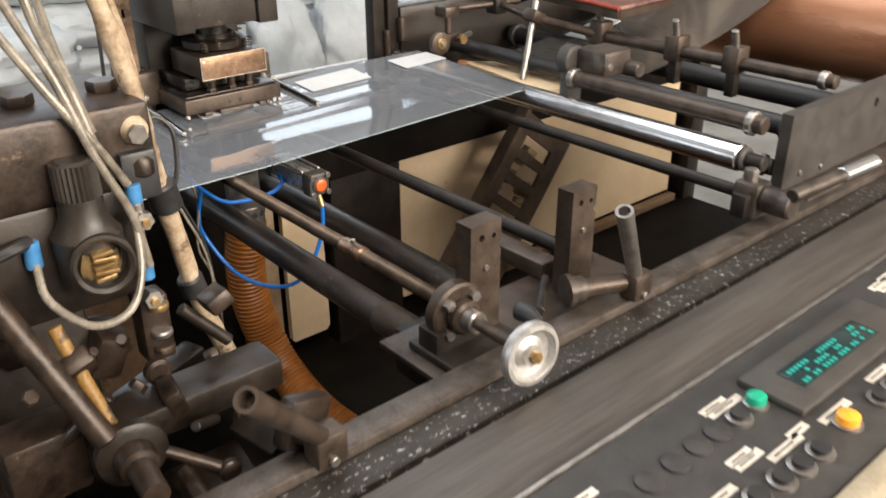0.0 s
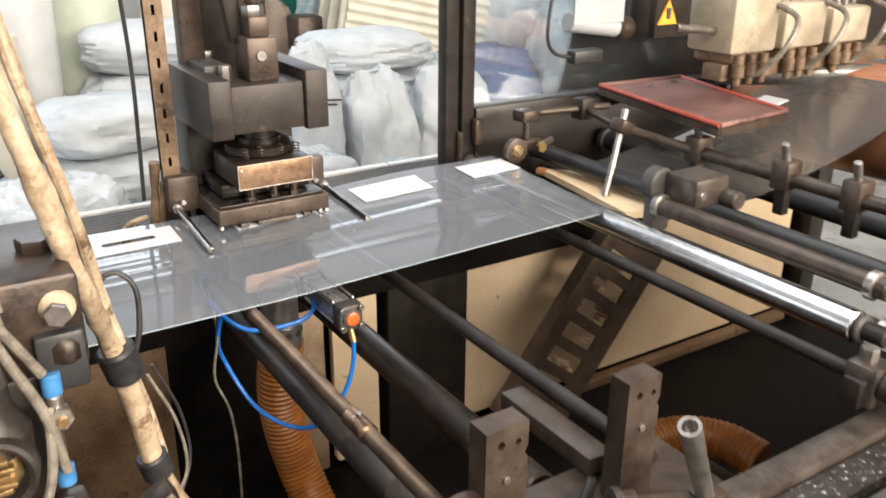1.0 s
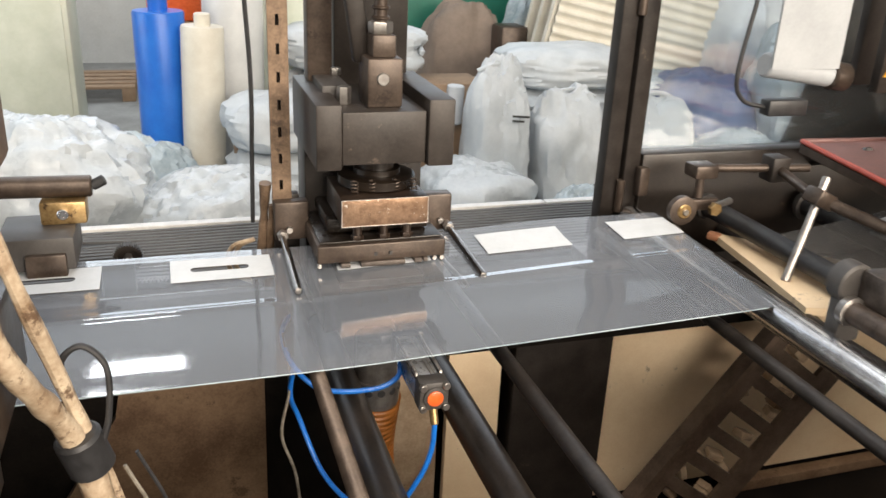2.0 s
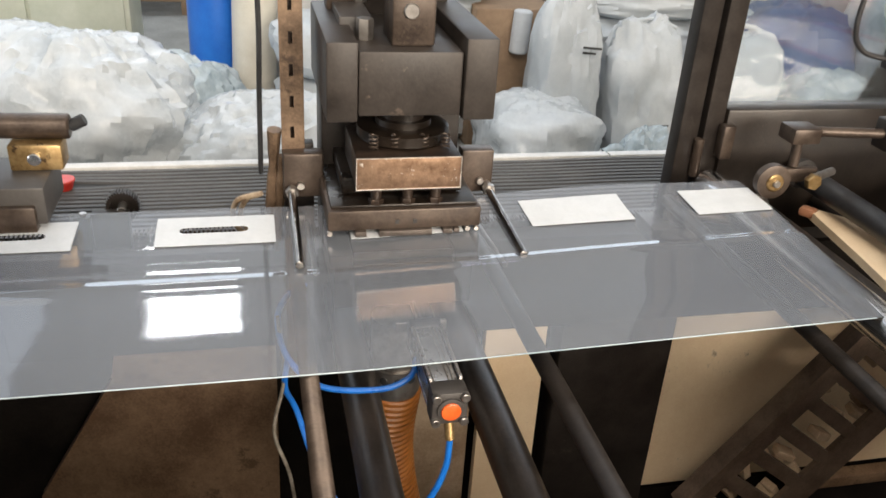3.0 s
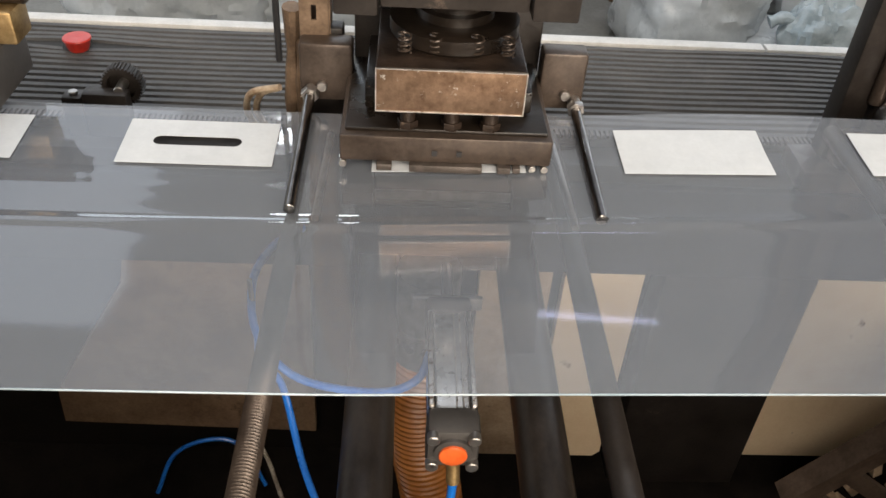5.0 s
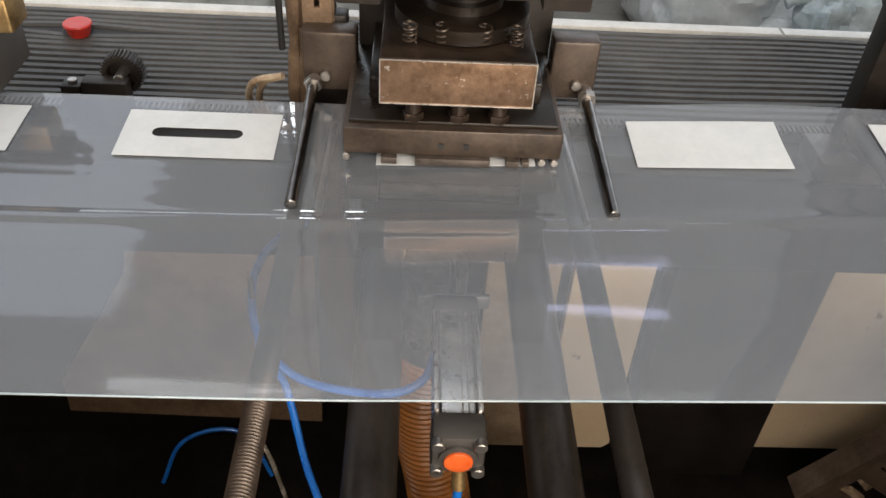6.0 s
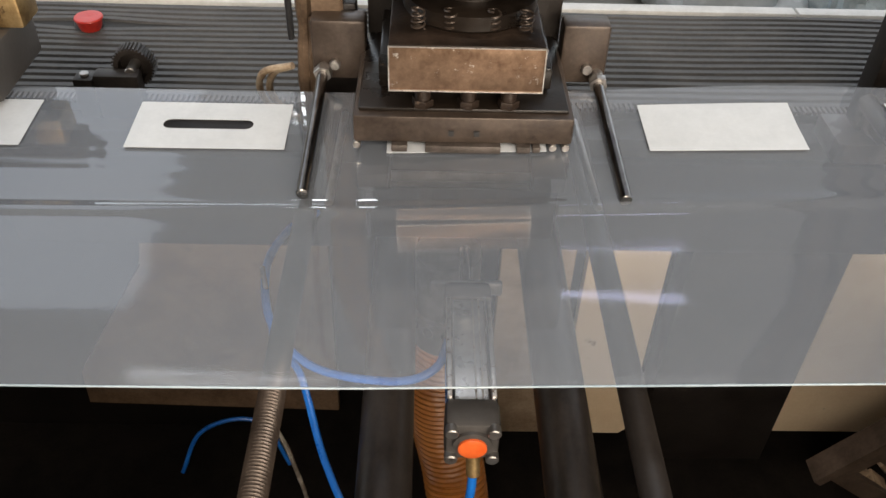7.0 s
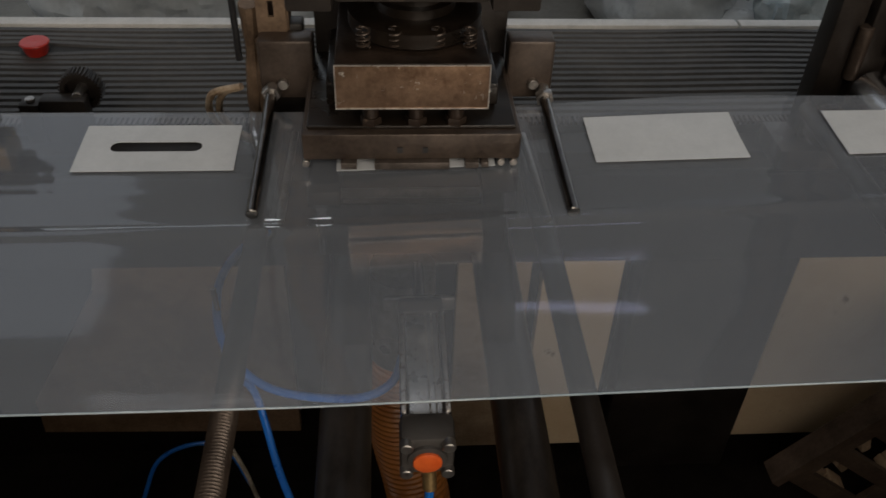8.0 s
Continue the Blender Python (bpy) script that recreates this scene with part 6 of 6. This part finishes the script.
    for x, y, z, sx, sz, sd in ((3.1, 3.1, 0.0, 0.8, 0.95, 81.3), (2.45, 3.75, 0.0, 0.6, 0.6, 83.7), (3.7, 3.3, 0.0, 0.9, 1.1, 85.2), (3.2, 4.2, 0.0, 1.2, 1.5, 87.6), (3.35, 2.9, 0.0, 0.7, 0.55, 93.1), (2.65, 3.0, 0.0, 0.5, 0.42, 95.4)):
        t = thing("plastic_bag", "bundle of pale translucent plastic film", "plastic bag", (x, y, z), group="scrap bags")
        part("bag", pillow(bmesh.new(), (x, y, z + sz / 2), (sx, 0.5, sz), (0, 0, sd), sd, 2.6, 0.15, 0.0, 44, 34), GREY_BAG if sx < 0.85 else BAG, t)
    t = thing("tarpaulin", "navy tarpaulin hung over bundles", "tarpaulin", (5.1, 3.4, 0))
    part("sheet", pillow(bmesh.new(), (5.1, 3.4, 0.45), (1.0, 0.6, 0.9), (0, 0, 10), 91.7, 3.2, 0.08, 0.0, 40, 30), NAVY, t)
    t = thing("storage_crate", "blue plastic storage crate on the floor", "crate", (4.16, 3.4, 0))
    part("body", boxed((3.88, 3.2, 0.0), (4.44, 3.6, 0.58), 0.02), NAVY, t)
    part("rim", boxed((3.865, 3.185, 0.55), (4.455, 3.615, 0.6), 0.012), ROLL_BLUE, t, "bright blue rim")
    for k in range(4):
        part("rib", boxed((3.95 + 0.14 * k, 3.188, 0.03), (3.975 + 0.14 * k, 3.2, 0.55), 0.003), NAVY, t)
    t = thing("cabinet", "pale grey metal cabinet on the far floor", "cabinet", (-1.4, 4.6, 0))
    part("body", boxed((-1.9, 4.4, 0.04), (-0.85, 4.95, 1.5), 0.015), ROLL_GREEN, t)
    part("plinth", boxed((-1.86, 4.45, 0.0), (-0.89, 4.9, 0.04), 0), DARK, t)
    part("door", boxed((-1.87, 4.38, 0.08), (-1.39, 4.4, 1.46), 0.004), ROLL_GREEN, t)
    part("door", boxed((-1.37, 4.38, 0.08), (-0.88, 4.4, 1.46), 0.004), ROLL_GREEN, t)
    t = thing("pallet", "wooden pallet on the far floor", "pallet", (-1.2, 6.5, 0))
    for k in range(5):
        part("slat", boxed((-1.7, 6.2 + 0.16 * k, 0.1), (-0.6, 6.3 + 0.16 * k, 0.12), 0.002), CARD, t)
    for k in range(3):
        part("bearer", boxed((-1.7 + 0.5 * k, 6.2, 0), (-1.6 + 0.5 * k, 6.94, 0.1), 0.002), CARD, t)
    for x, y in ((0.95, 3.75),):
        t = thing("tube_lamp", "white fluorescent tube lamp under the roof", "lamp", (x, y, 4.75), group="tube lamps")
        part("housing", boxed((x - 0.7, y - 0.07, 4.78), (x + 0.7, y + 0.07, 4.85), 0.01), WHITE, t)
        for dy in (-0.035, 0.035):
            part("tube", rodded((x - 0.62, y + dy, 4.76), (x + 0.62, y + dy, 4.76), 0.02, 12), TUBE_LIGHT, t)
        for dx in (-0.5, 0.5):
            part("hanger", rodded((x + dx, y, 4.85), (x + dx, y, 5.0), 0.005, 6), STEEL, t)


goods()
